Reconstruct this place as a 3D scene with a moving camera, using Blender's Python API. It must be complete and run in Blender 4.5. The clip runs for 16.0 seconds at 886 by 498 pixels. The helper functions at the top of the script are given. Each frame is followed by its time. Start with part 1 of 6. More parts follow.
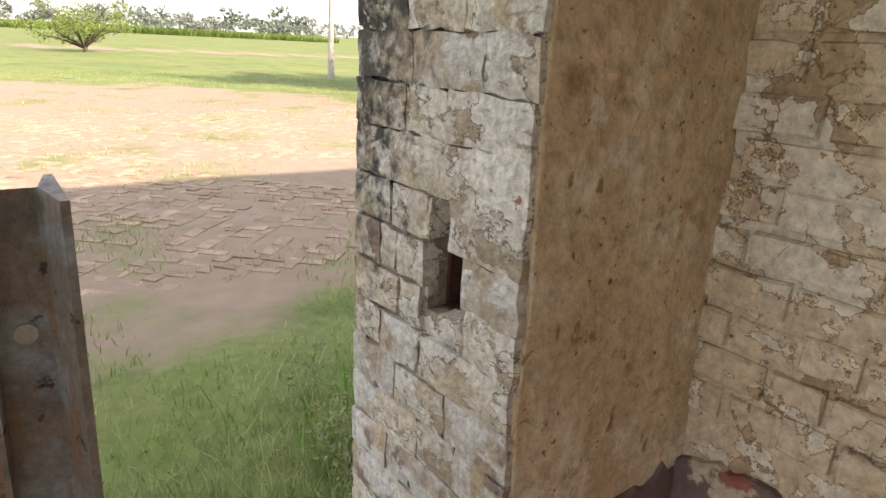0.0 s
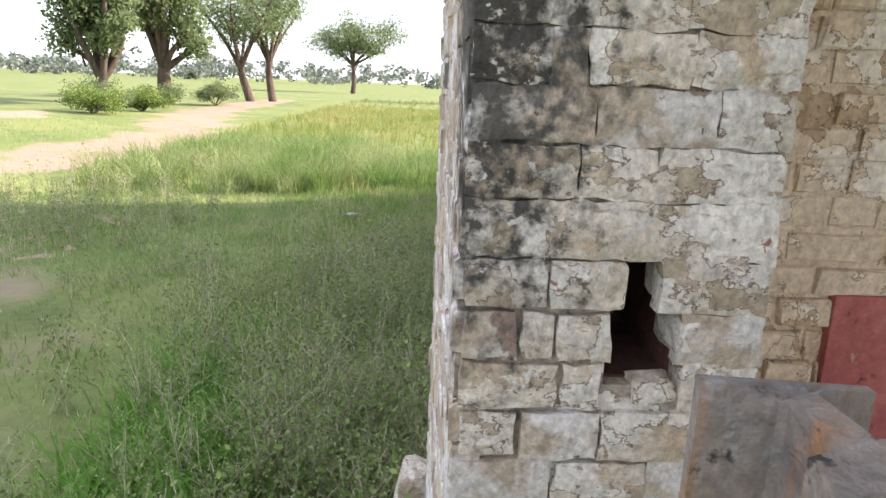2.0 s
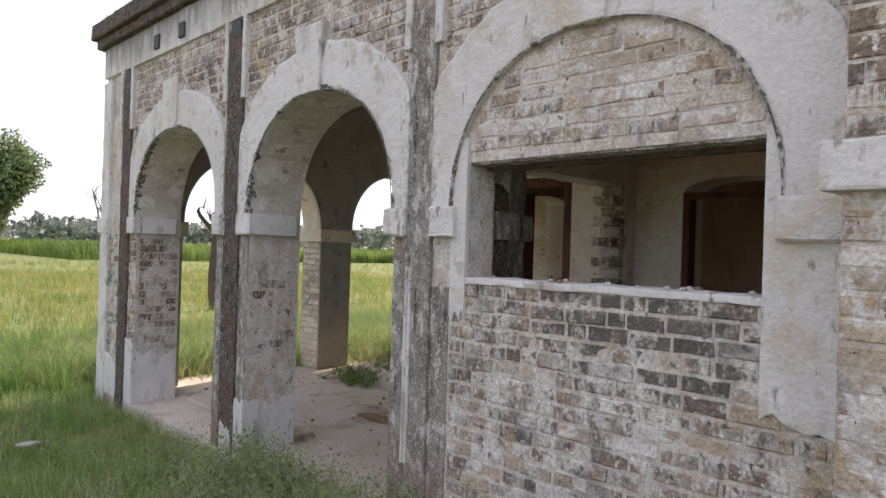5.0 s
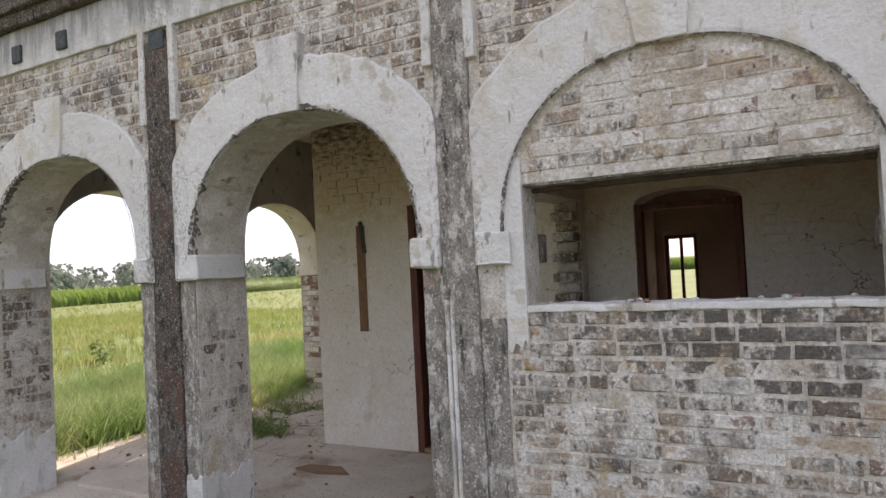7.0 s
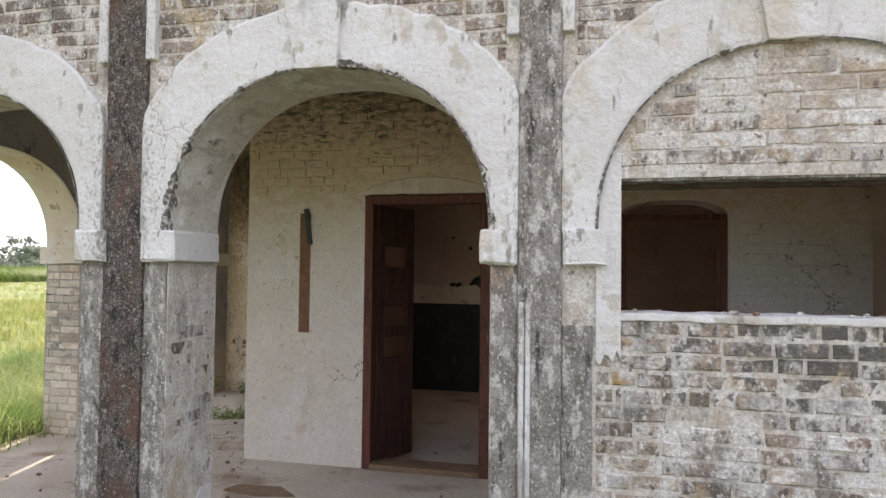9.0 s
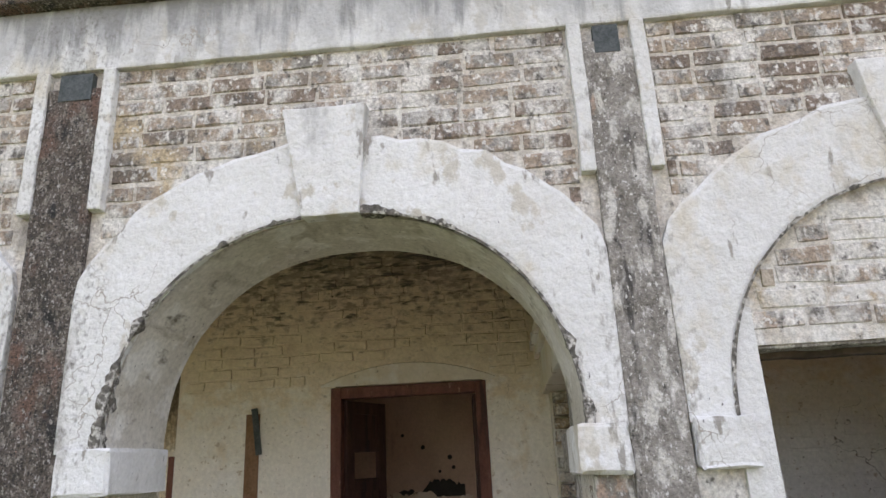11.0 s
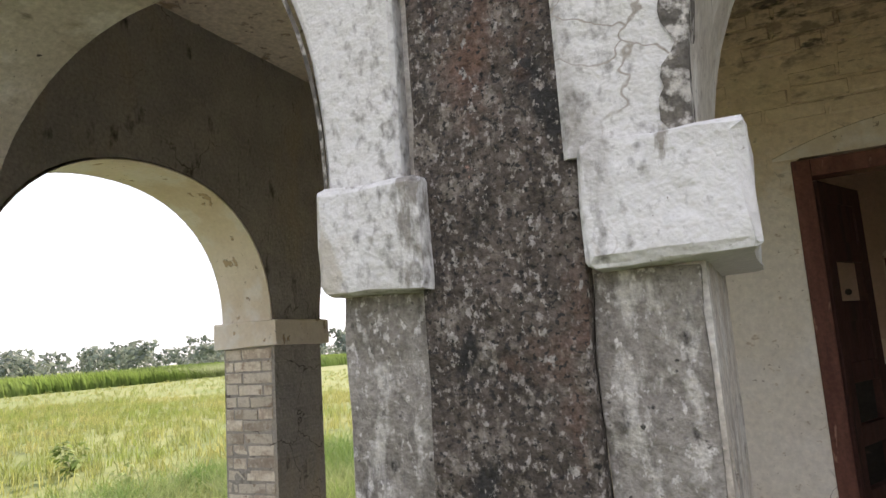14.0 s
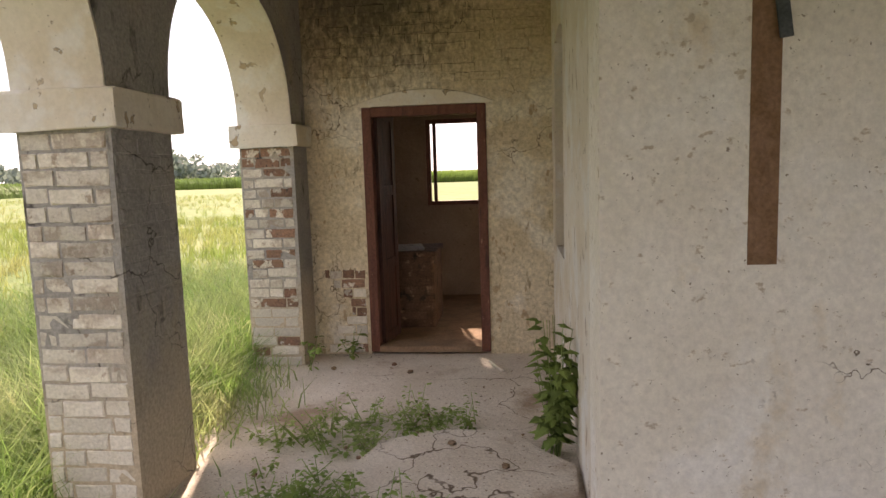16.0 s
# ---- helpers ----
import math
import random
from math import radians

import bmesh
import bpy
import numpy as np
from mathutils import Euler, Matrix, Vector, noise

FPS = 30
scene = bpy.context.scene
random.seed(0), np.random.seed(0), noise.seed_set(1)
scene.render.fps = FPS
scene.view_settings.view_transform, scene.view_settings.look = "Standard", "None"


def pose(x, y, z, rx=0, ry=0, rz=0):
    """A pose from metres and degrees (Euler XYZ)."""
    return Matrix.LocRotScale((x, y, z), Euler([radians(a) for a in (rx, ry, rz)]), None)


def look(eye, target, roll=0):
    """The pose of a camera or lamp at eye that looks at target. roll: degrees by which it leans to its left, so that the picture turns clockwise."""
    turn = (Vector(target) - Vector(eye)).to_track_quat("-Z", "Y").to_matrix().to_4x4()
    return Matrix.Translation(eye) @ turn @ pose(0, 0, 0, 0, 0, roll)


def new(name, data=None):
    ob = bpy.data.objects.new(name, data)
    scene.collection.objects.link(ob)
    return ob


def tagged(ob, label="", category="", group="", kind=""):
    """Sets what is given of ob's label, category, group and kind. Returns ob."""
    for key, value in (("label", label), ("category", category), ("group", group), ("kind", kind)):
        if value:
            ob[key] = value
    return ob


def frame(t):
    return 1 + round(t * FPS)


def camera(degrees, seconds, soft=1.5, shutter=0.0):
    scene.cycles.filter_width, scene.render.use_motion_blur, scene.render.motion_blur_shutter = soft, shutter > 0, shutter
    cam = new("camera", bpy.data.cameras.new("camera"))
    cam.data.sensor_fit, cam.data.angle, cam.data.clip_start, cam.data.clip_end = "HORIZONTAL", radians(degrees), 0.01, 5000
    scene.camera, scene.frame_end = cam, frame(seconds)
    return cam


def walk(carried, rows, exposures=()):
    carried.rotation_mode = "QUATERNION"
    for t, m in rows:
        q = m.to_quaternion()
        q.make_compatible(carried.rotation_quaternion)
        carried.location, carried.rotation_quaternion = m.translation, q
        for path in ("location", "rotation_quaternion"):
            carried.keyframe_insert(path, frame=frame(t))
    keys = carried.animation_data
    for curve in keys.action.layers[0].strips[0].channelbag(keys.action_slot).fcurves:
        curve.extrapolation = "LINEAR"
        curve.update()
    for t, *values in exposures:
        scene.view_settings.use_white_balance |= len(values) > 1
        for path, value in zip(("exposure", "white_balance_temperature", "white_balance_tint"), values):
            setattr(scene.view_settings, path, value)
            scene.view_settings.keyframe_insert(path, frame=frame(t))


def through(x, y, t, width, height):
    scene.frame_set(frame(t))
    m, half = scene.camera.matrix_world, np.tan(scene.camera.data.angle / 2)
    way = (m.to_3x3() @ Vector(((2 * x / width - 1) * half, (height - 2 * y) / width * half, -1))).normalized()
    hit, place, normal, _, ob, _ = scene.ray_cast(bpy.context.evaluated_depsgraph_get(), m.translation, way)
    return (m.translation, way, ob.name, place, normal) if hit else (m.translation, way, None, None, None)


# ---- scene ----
cam = camera(66.8, 16.0)
PATH = [
    (0, (0.002, -0.011, 1.573), (1.159, 1.51, 0.985), 3.1),
    (0.5, (-0.232, 0.21, 1.594), (1.438, 1.226, 1.172), 8.7),
    (1, (-0.311, 0.489, 1.559), (1.511, 1.154, 1.069), 0.8),
    (1.5, (-0.324, 0.849, 1.574), (1.574, 1.234, 1.076), 0.4),
    (2, (-0.319, 1.125, 1.581), (1.622, 1.033, 1.107), 2.3),
    (2.5, (-0.178, 1.405, 1.516), (1.716, 0.991, 1.028), -1.0),
    (3, (0.07, 1.8, 1.513), (1.889, 1.136, 1.014), -2.5),
    (3.5, (0.281, 2.223, 1.58), (2.013, 1.305, 1.185), -0.4),
    (4, (0.515, 2.593, 1.647), (2.187, 1.519, 1.422), -1.3),
    (4.5, (0.722, 2.937, 1.731), (2.351, 1.778, 1.708), 1.2),
    (5, (0.993, 3.305, 1.801), (2.416, 1.9, 1.804), 1.8),
    (5.2, (1.078, 3.368, 1.804), (2.473, 1.935, 1.803), 0.5),
    (7.3, (2.435, 3.908, 1.875), (3.322, 2.117, 1.946), -2.2),
    (7.5, (2.572, 3.923, 1.866), (3.436, 2.121, 1.956), -1.7),
    (8, (2.934, 3.961, 1.895), (3.628, 2.087, 1.982), -3.4),
    (8.2, (3.061, 3.956, 1.886), (3.705, 2.064, 1.955), -2.7),
    (10.3, (4.088, 3.384, 1.825), (4.235, 1.404, 2.067), -1.4),
    (10.5, (4.159, 3.293, 1.849), (4.312, 1.329, 2.194), -3.7),
    (11, (4.309, 3.1, 1.923), (4.458, 1.203, 2.536), -2.7),
    (11.5, (4.492, 2.833, 1.935), (4.571, 0.989, 2.705), -3.1),
    (12, (4.652, 2.565, 1.924), (4.884, 0.682, 2.558), -3.2),
    (12.5, (4.833, 2.239, 1.916), (5.308, 0.39, 2.51), -2.8),
    (13, (5.038, 2.03, 1.872), (5.703, 0.207, 2.358), -3.1),
    (13.5, (5.355, 1.825, 1.857), (6.099, 0.017, 2.28), -4.0),
    (14, (5.697, 1.611, 1.786), (6.543, -0.178, 2.07), -3.9),
    (14.5, (6.031, 1.395, 1.745), (6.817, -0.444, 1.712), -3.5),
    (15, (6.476, 1.274, 1.657), (6.995, -0.651, 1.501), -2.5),
    (15.5, (6.704, 1.071, 1.627), (7.051, -0.883, 1.375), -0.6),
    (16, (6.953, 0.789, 1.643), (7.168, -1.186, 1.41), -1.8),
]
walk(cam, [(t, look(eye, target, roll)) for t, eye, target, roll in PATH], [(0, 2.32, 7760, 25), (0.5, 2.27, 7510, 26), (1.5, 2.55, 7200, 27), (2.5, 2.32, 7000, 22), (4, 1.97, 7090, 26), (5, 1.82, 7180, 27), (8, 2.0, 7260, 26), (10.5, 2.78, 7120, 25), (11, 2.46, 7060, 25), (12, 2.54, 7300, 27), (12.5, 2.84, 7290, 28), (13, 2.67, 7300, 28), (13.5, 2.26, 7430, 30), (14, 2.12, 7430, 25), (14.5, 2.07, 7180, 24), (15, 2.17, 7340, 25), (16, 2.36, 8010, 28)])

# ---- light ----
SUN_AZ, SUN_EL = radians(166), radians(32)
world = bpy.data.worlds.new("hazy_sky")
scene.world = world
world.use_nodes = True
wn, wl = world.node_tree.nodes, world.node_tree.links
sky = wn.new("ShaderNodeTexSky")
sky.sky_type, sky.sun_disc = "NISHITA", False
sky.sun_elevation, sky.sun_rotation = SUN_EL, SUN_AZ
sky.air_density, sky.dust_density, sky.ozone_density, sky.altitude = 1.0, 0.3, 1.0, 200
veil = wn.new("ShaderNodeMix")
veil.data_type = "RGBA"
veil.inputs[0].default_value = 0.92
veil.inputs[7].default_value = (2.2, 2.6, 3.1, 1)
wl.new(sky.outputs[0], veil.inputs[6])
wl.new(veil.outputs[2], wn["Background"].inputs[0])
wn["Background"].inputs[1].default_value = 0.12
sun_data = bpy.data.lights.new("sun", "SUN")
sun_data.energy, sun_data.angle, sun_data.color = 2.35, radians(1.0), (1.0, 0.93, 0.82)
sun = new("sun", sun_data)
sun_way = Vector((math.sin(SUN_AZ) * math.cos(SUN_EL), math.cos(SUN_AZ) * math.cos(SUN_EL), math.sin(SUN_EL)))
sun.matrix_world = look(sun_way * 40, (0, 0, 0))

# ---- materials ----
def material(name, c1, c2, scale=4.0, rough=0.9, bump=0.3, bump_scale=40.0, layers=(), over=(), blobs=(), cracks=None, rand=0.0, metal=0.0, fine=0.25, zones=(), detail=6.0):
    """A weathered surface: two mixed colours, stain layers (colour, scale xyz, low, high) and a two-scale relief."""
    m = bpy.data.materials.new(name)
    m.use_nodes = True
    n, l = m.node_tree.nodes, m.node_tree.links
    bsdf = n["Principled BSDF"]
    geo = n.new("ShaderNodeNewGeometry")
    info = n.new("ShaderNodeObjectInfo")

    def noise_at(sc, det=detail, rgh=0.6):
        mp = n.new("ShaderNodeMapping")
        mp.inputs["Scale"].default_value = sc if isinstance(sc, tuple) else (sc, sc, sc)
        l.new(geo.outputs["Position"], mp.inputs["Vector"])
        t = n.new("ShaderNodeTexNoise")
        t.inputs["Scale"].default_value, t.inputs["Detail"].default_value, t.inputs["Roughness"].default_value = 1.0, det, rgh
        l.new(mp.outputs[0], t.inputs["Vector"])
        return t.outputs["Fac"]

    def ramp(fac, lo, hi):
        r = n.new("ShaderNodeMapRange")
        r.inputs[1].default_value, r.inputs[2].default_value = lo, hi
        r.clamp = True
        l.new(fac, r.inputs[0])
        return r.outputs[0]

    def mixed(fac, a, b, mode="MIX"):
        x = n.new("ShaderNodeMix")
        x.data_type, x.blend_type = "RGBA", mode
        for sock, v in ((x.inputs[0], fac), (x.inputs[6], a), (x.inputs[7], b)):
            if isinstance(v, (int, float)):
                sock.default_value = v
            elif isinstance(v, tuple):
                sock.default_value = (*v, 1)
            else:
                l.new(v, sock)
        return x.outputs[2]

    col = mixed(ramp(noise_at(scale), 0.38, 0.62), c1, c2)
    for colour, sc, lo, hi, *line in layers:
        fac = noise_at(sc)
        col = mixed(ramp(fac, lo, hi), col, colour)
        if line:
            d = n.new("ShaderNodeMath")
            d.operation = "SUBTRACT"
            d.inputs[1].default_value = lo
            l.new(fac, d.inputs[0])
            e = n.new("ShaderNodeMath")
            e.operation = "ABSOLUTE"
            l.new(d.outputs[0], e.inputs[0])
            col = mixed(ramp(e.outputs[0], 0.009, 0.002), col, line[0])
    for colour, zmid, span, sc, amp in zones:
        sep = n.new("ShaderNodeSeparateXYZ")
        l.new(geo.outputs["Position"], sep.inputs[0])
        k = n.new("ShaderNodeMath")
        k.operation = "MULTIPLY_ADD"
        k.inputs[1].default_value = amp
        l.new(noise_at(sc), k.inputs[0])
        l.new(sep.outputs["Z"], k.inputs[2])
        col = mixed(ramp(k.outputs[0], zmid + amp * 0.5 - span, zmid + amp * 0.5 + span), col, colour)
    for colour, centre, stretch, radius, soft, amp, speck in blobs:
        mp = n.new("ShaderNodeVectorMath")
        mp.operation = "SUBTRACT"
        mp.inputs[1].default_value = centre
        l.new(geo.outputs["Position"], mp.inputs[0])
        ml = n.new("ShaderNodeVectorMath")
        ml.operation = "MULTIPLY"
        ml.inputs[1].default_value = stretch
        l.new(mp.outputs[0], ml.inputs[0])
        ln = n.new("ShaderNodeVectorMath")
        ln.operation = "LENGTH"
        l.new(ml.outputs[0], ln.inputs[0])
        k = n.new("ShaderNodeMath")
        k.operation = "MULTIPLY_ADD"
        k.inputs[1].default_value = amp
        l.new(noise_at(speck), k.inputs[0])
        l.new(ln.outputs["Value"], k.inputs[2])
        col = mixed(ramp(k.outputs[0], radius + amp * 0.5 + soft, radius + amp * 0.5 - soft), col, colour)
    if cracks:
        colour, sc, width, lo, hi = cracks
        wob = n.new("ShaderNodeTexNoise")
        wob.inputs["Scale"].default_value, wob.inputs["Detail"].default_value = sc * 1.7, 4
        l.new(geo.outputs["Position"], wob.inputs["Vector"])
        ad = n.new("ShaderNodeVectorMath")
        ad.operation = "MULTIPLY_ADD"
        ad.inputs[1].default_value = (0.5 / sc * 2,) * 3
        l.new(wob.outputs["Color"], ad.inputs[0])
        l.new(geo.outputs["Position"], ad.inputs[2])
        vo = n.new("ShaderNodeTexVoronoi")
        vo.feature = "DISTANCE_TO_EDGE"
        vo.inputs["Scale"].default_value = sc
        l.new(ad.outputs[0], vo.inputs["Vector"])
        mm = n.new("ShaderNodeMath")
        mm.operation = "MULTIPLY"
        l.new(ramp(vo.outputs["Distance"], width, width * 0.3), mm.inputs[0])
        l.new(ramp(noise_at(sc * 0.35), lo, hi), mm.inputs[1])
        col = mixed(mm.outputs[0], col, colour)
    for colour, sc, lo, hi in over:
        col = mixed(ramp(noise_at(sc), lo, hi), col, colour)
    if rand:
        g = n.new("ShaderNodeMapRange")
        g.inputs[3].default_value, g.inputs[4].default_value = 1.0 - rand, 1.0 + rand * 0.6
        l.new(info.outputs["Random"], g.inputs[0])
        v = n.new("ShaderNodeCombineColor")
        for k in range(3):
            l.new(g.outputs[0], v.inputs[k])
        col = mixed(1.0, col, v.outputs[0], "MULTIPLY")
    grain = noise_at(bump_scale, 5.0, 0.7)
    if fine:
        g = n.new("ShaderNodeMapRange")
        g.inputs[1].default_value, g.inputs[2].default_value = 0.3, 0.7
        g.inputs[3].default_value, g.inputs[4].default_value = 1.0 - fine, 1.0 + fine
        l.new(grain, g.inputs[0])
        v = n.new("ShaderNodeCombineColor")
        for k in range(3):
            l.new(g.outputs[0], v.inputs[k])
        col = mixed(1.0, col, v.outputs[0], "MULTIPLY")
    l.new(col, bsdf.inputs["Base Color"])
    bsdf.inputs["Roughness"].default_value = rough
    bsdf.inputs["Metallic"].default_value = metal
    bsdf.inputs["Specular IOR Level"].default_value = 0.25
    if bump:
        b1 = n.new("ShaderNodeBump")
        b1.inputs["Strength"].default_value, b1.inputs["Distance"].default_value = bump, 0.02
        l.new(noise_at(bump_scale * 0.22, 4.0, 0.6), b1.inputs["Height"])
        b2 = n.new("ShaderNodeBump")
        b2.inputs["Strength"].default_value, b2.inputs["Distance"].default_value = bump, 0.004
        l.new(grain, b2.inputs["Height"])
        l.new(b1.outputs[0], b2.inputs["Normal"])
        l.new(b2.outputs[0], bsdf.inputs["Normal"])
    return m


def leaf_material(name, c1, c2, scale=3.0, through=0.35):
    m = material(name, c1, c2, scale, 0.7, 0.0, 30.0, fine=0.15)
    n, l = m.node_tree.nodes, m.node_tree.links
    bsdf, out = n["Principled BSDF"], n["Material Output"]
    t = n.new("ShaderNodeBsdfTranslucent")
    x = n.new("ShaderNodeMixShader")
    x.inputs[0].default_value = through
    src = bsdf.inputs["Base Color"].links[0].from_socket
    ri = n.new("ShaderNodeNewGeometry")
    g = n.new("ShaderNodeMapRange")
    g.inputs[3].default_value, g.inputs[4].default_value = 0.65, 1.4
    l.new(ri.outputs["Random Per Island"], g.inputs[0])
    v = n.new("ShaderNodeCombineColor")
    for k in range(3):
        l.new(g.outputs[0], v.inputs[k])
    mx = n.new("ShaderNodeMix")
    mx.data_type, mx.blend_type = "RGBA", "MULTIPLY"
    mx.inputs[0].default_value = 1.0
    l.new(src, mx.inputs[6])
    l.new(v.outputs[0], mx.inputs[7])
    l.new(mx.outputs[2], bsdf.inputs["Base Color"])
    l.new(mx.outputs[2], t.inputs["Color"])
    l.new(bsdf.outputs[0], x.inputs[1])
    l.new(t.outputs[0], x.inputs[2])
    l.new(x.outputs[0], out.inputs["Surface"])
    return m


BLACK, SOOT, OCHRE, EARTH = (0.035, 0.034, 0.032), (0.075, 0.07, 0.065), (0.42, 0.29, 0.15), (0.2, 0.13, 0.09)
LIME, GREY, CRACK = (0.66, 0.64, 0.60), (0.33, 0.31, 0.28), (0.16, 0.13, 0.10)
SMEAR = [((0.60, 0.575, 0.53), (9.0, 9.0, 5.0), 0.48, 0.58), ((0.17, 0.16, 0.145), (4.0, 4.0, 2.6), 0.54, 0.70), ((0.46, 0.37, 0.25), (3.2, 3.2, 2.4), 0.60, 0.68), ((0.12, 0.11, 0.10), (26.0, 26.0, 20.0), 0.55, 0.68), ((0.60, 0.575, 0.53), (38.0, 38.0, 30.0), 0.56, 0.63), ((0.61, 0.59, 0.55), (15.0, 15.0, 11.0), 0.585, 0.64)]
GRIME = ((0.15, 0.14, 0.125), (2.35, 0.71, 1.45), (0.5, 1.0, 1.6), 0.22, 0.14, 2.6, (19.0, 19.0, 16.0))
FLAKES = [((0.66, 0.63, 0.57), (5.5, 5.5, 8.0), 0.535, 0.548, (0.22, 0.17, 0.13)), (GREY, (2.5, 2.5, 1.3), 0.60, 0.74), ((0.52, 0.42, 0.30), 7.0, 0.60, 0.65), ((0.40, 0.33, 0.25), (26.0, 26.0, 70.0), 0.60, 0.66), (SOOT, 60.0, 0.69, 0.72)]
M_WHITE = material("whitewash", (0.72, 0.72, 0.705), (0.645, 0.64, 0.615), 2.0, 0.9, 0.9, 55, [((0.55, 0.52, 0.46), (6.0, 6.0, 4.0), 0.59, 0.63), (GREY, (5.0, 5.0, 1.4), 0.62, 0.78), (SOOT, (34.0, 34.0, 18.0), 0.70, 0.73), (GREY, (11.0, 11.0, 4.0), 0.63, 0.67), (SOOT, (2.2, 2.2, 0.8), 0.64, 0.80), (GREY, 90.0, 0.68, 0.72), ((0.60, 0.56, 0.48), (3.0, 3.0, 2.2), 0.56, 0.66)],
    blobs=[((0.19, 0.18, 0.165), (x, 0.74, 2.2), (1.0, 0.3, 0.10), 0.01, 0.16, 1.3, (60.0, 60.0, 40.0)) for x in (6.04, 8.39)] + [((0.30, 0.285, 0.26), (3.8, 0.74, 2.3), (1.0, 0.3, 0.10), 0.06, 0.06, 0.6, (34.0, 34.0, 18.0))], zones=[((0.50, 0.50, 0.49), 3.66, 0.10, (7.0, 7.0, 1.6), 0.9), ((0.30, 0.30, 0.295), 3.82, 0.10, (13.0, 13.0, 2.2), 1.3)], cracks=((0.38, 0.35, 0.31), 3.2, 0.008, 0.55, 0.62), fine=0.10, detail=9.0)
M_JOINT = material("lime_mortar", (0.60, 0.56, 0.495), (0.48, 0.435, 0.37), 12.0, 0.95, 0.8, 70, [((0.63, 0.61, 0.565), (9.0, 9.0, 5.0), 0.48, 0.58), ((0.24, 0.22, 0.195), (4.0, 4.0, 2.6), 0.57, 0.72), ((0.46, 0.37, 0.25), (3.2, 3.2, 2.4), 0.62, 0.70), ((0.15, 0.14, 0.125), (26.0, 26.0, 20.0), 0.60, 0.70)], fine=0.35)
M_JOINT_DARK = material("dirty_mortar", (0.40, 0.35, 0.29), (0.24, 0.20, 0.165), 12.0, 0.95, 0.8, 70, FLAKES, blobs=[((0.075, 0.072, 0.065), (0.6, 1.07, 1.80), (1.0, 1.0, 0.36), 0.17, 0.07, 0.7, 30.0)], fine=0.3)
M_SOFFIT = material("grey_lime_plaster", (0.62, 0.59, 0.52), (0.52, 0.485, 0.42), 3.0, 0.92, 0.6, 50, [((0.42, 0.385, 0.32), (9.0, 3.0, 9.0), 0.54, 0.66), ((0.68, 0.66, 0.61), 5.0, 0.53, 0.60), ((0.20, 0.175, 0.145), (12.0, 5.0, 12.0), 0.62, 0.72), (SOOT, 45.0, 0.67, 0.70)], cracks=((0.34, 0.295, 0.24), 2.2, 0.006, 0.54, 0.60), fine=0.2)
M_BRICK = material("limewashed_brick", (0.40, 0.325, 0.255), (0.31, 0.245, 0.19), 14.0, 0.92, 0.9, 75, [(GREY, 13.0, 0.50, 0.58)] + SMEAR, blobs=[GRIME], rand=0.15, fine=0.45)
M_BRICK_PALE = material("flaking_white_brick", (0.66, 0.62, 0.55), (0.55, 0.485, 0.39), 7.0, 0.92, 1.0, 65, [((0.42, 0.35, 0.26), (9.0, 9.0, 15.0), 0.56, 0.575, (0.2, 0.15, 0.11))] + FLAKES + [((0.33, 0.17, 0.13), 15.0, 0.69, 0.71)], blobs=[((0.075, 0.072, 0.065), (0.6, 1.07, 1.80), (1.0, 1.0, 0.36), 0.17, 0.07, 0.7, 30.0)], over=[((0.58, 0.56, 0.51), (34.0, 34.0, 40.0), 0.60, 0.65), ((0.50, 0.40, 0.29), (4.0, 4.0, 9.0), 0.62, 0.68)], rand=0.12, fine=0.35)
M_BRICK_PIER = material("buff_pier_brick", (0.52, 0.44, 0.35), (0.42, 0.34, 0.26), 9.0, 0.92, 0.9, 65, [((0.64, 0.62, 0.58), (5.0, 5.0, 7.0), 0.47, 0.54), (OCHRE, 5.0, 0.62, 0.68), ((0.31, 0.23, 0.19), 11.0, 0.58, 0.62), (GREY, (4.0, 4.0, 2.0), 0.58, 0.70), ((0.48, 0.37, 0.24), (11.0, 11.0, 7.0), 0.63, 0.69), (SOOT, (40.0, 40.0, 22.0), 0.67, 0.72)],
    blobs=[((0.10, 0.095, 0.085), (1.27, 1.06, 1.6), (1.0, 1.0, 2.2), 0.11, 0.03, 0.25, 30.0), ((0.11, 0.105, 0.095), (0.62, 1.06, 1.78), (1.0, 1.0, 0.4), 0.17, 0.07, 0.7, 30.0), ((0.14, 0.13, 0.12), (2.6, 0.71, 1.5), (0.6, 1.0, 2.2), 0.4, 0.2, 0.9, 14.0)], rand=0.15, fine=0.35)
M_JOINT_PIER = material("pale_pier_mortar", (0.52, 0.47, 0.41), (0.42, 0.36, 0.29), 9.0, 0.95, 0.8, 65, [((0.64, 0.62, 0.58), (5.0, 5.0, 7.0), 0.50, 0.54), (OCHRE, 4.0, 0.60, 0.66), (GREY, (4.0, 4.0, 2.0), 0.58, 0.70), ((0.48, 0.37, 0.24), (11.0, 11.0, 7.0), 0.63, 0.69), (SOOT, (40.0, 40.0, 22.0), 0.67, 0.72)], fine=0.3)
M_BRICK_DARK = material("sooty_brick", (0.25, 0.195, 0.155), (0.19, 0.15, 0.12), 12.0, 0.92, 0.9, 70, SMEAR, blobs=[GRIME], rand=0.2, fine=0.45)
M_BRICK_RED = material("bare_red_brick", (0.30, 0.17, 0.12), (0.24, 0.15, 0.11), 12.0, 0.92, 0.8, 60, [((0.58, 0.53, 0.46), 9.0, 0.55, 0.57), (SOOT, 44.0, 0.62, 0.66)], rand=0.25, fine=0.35)
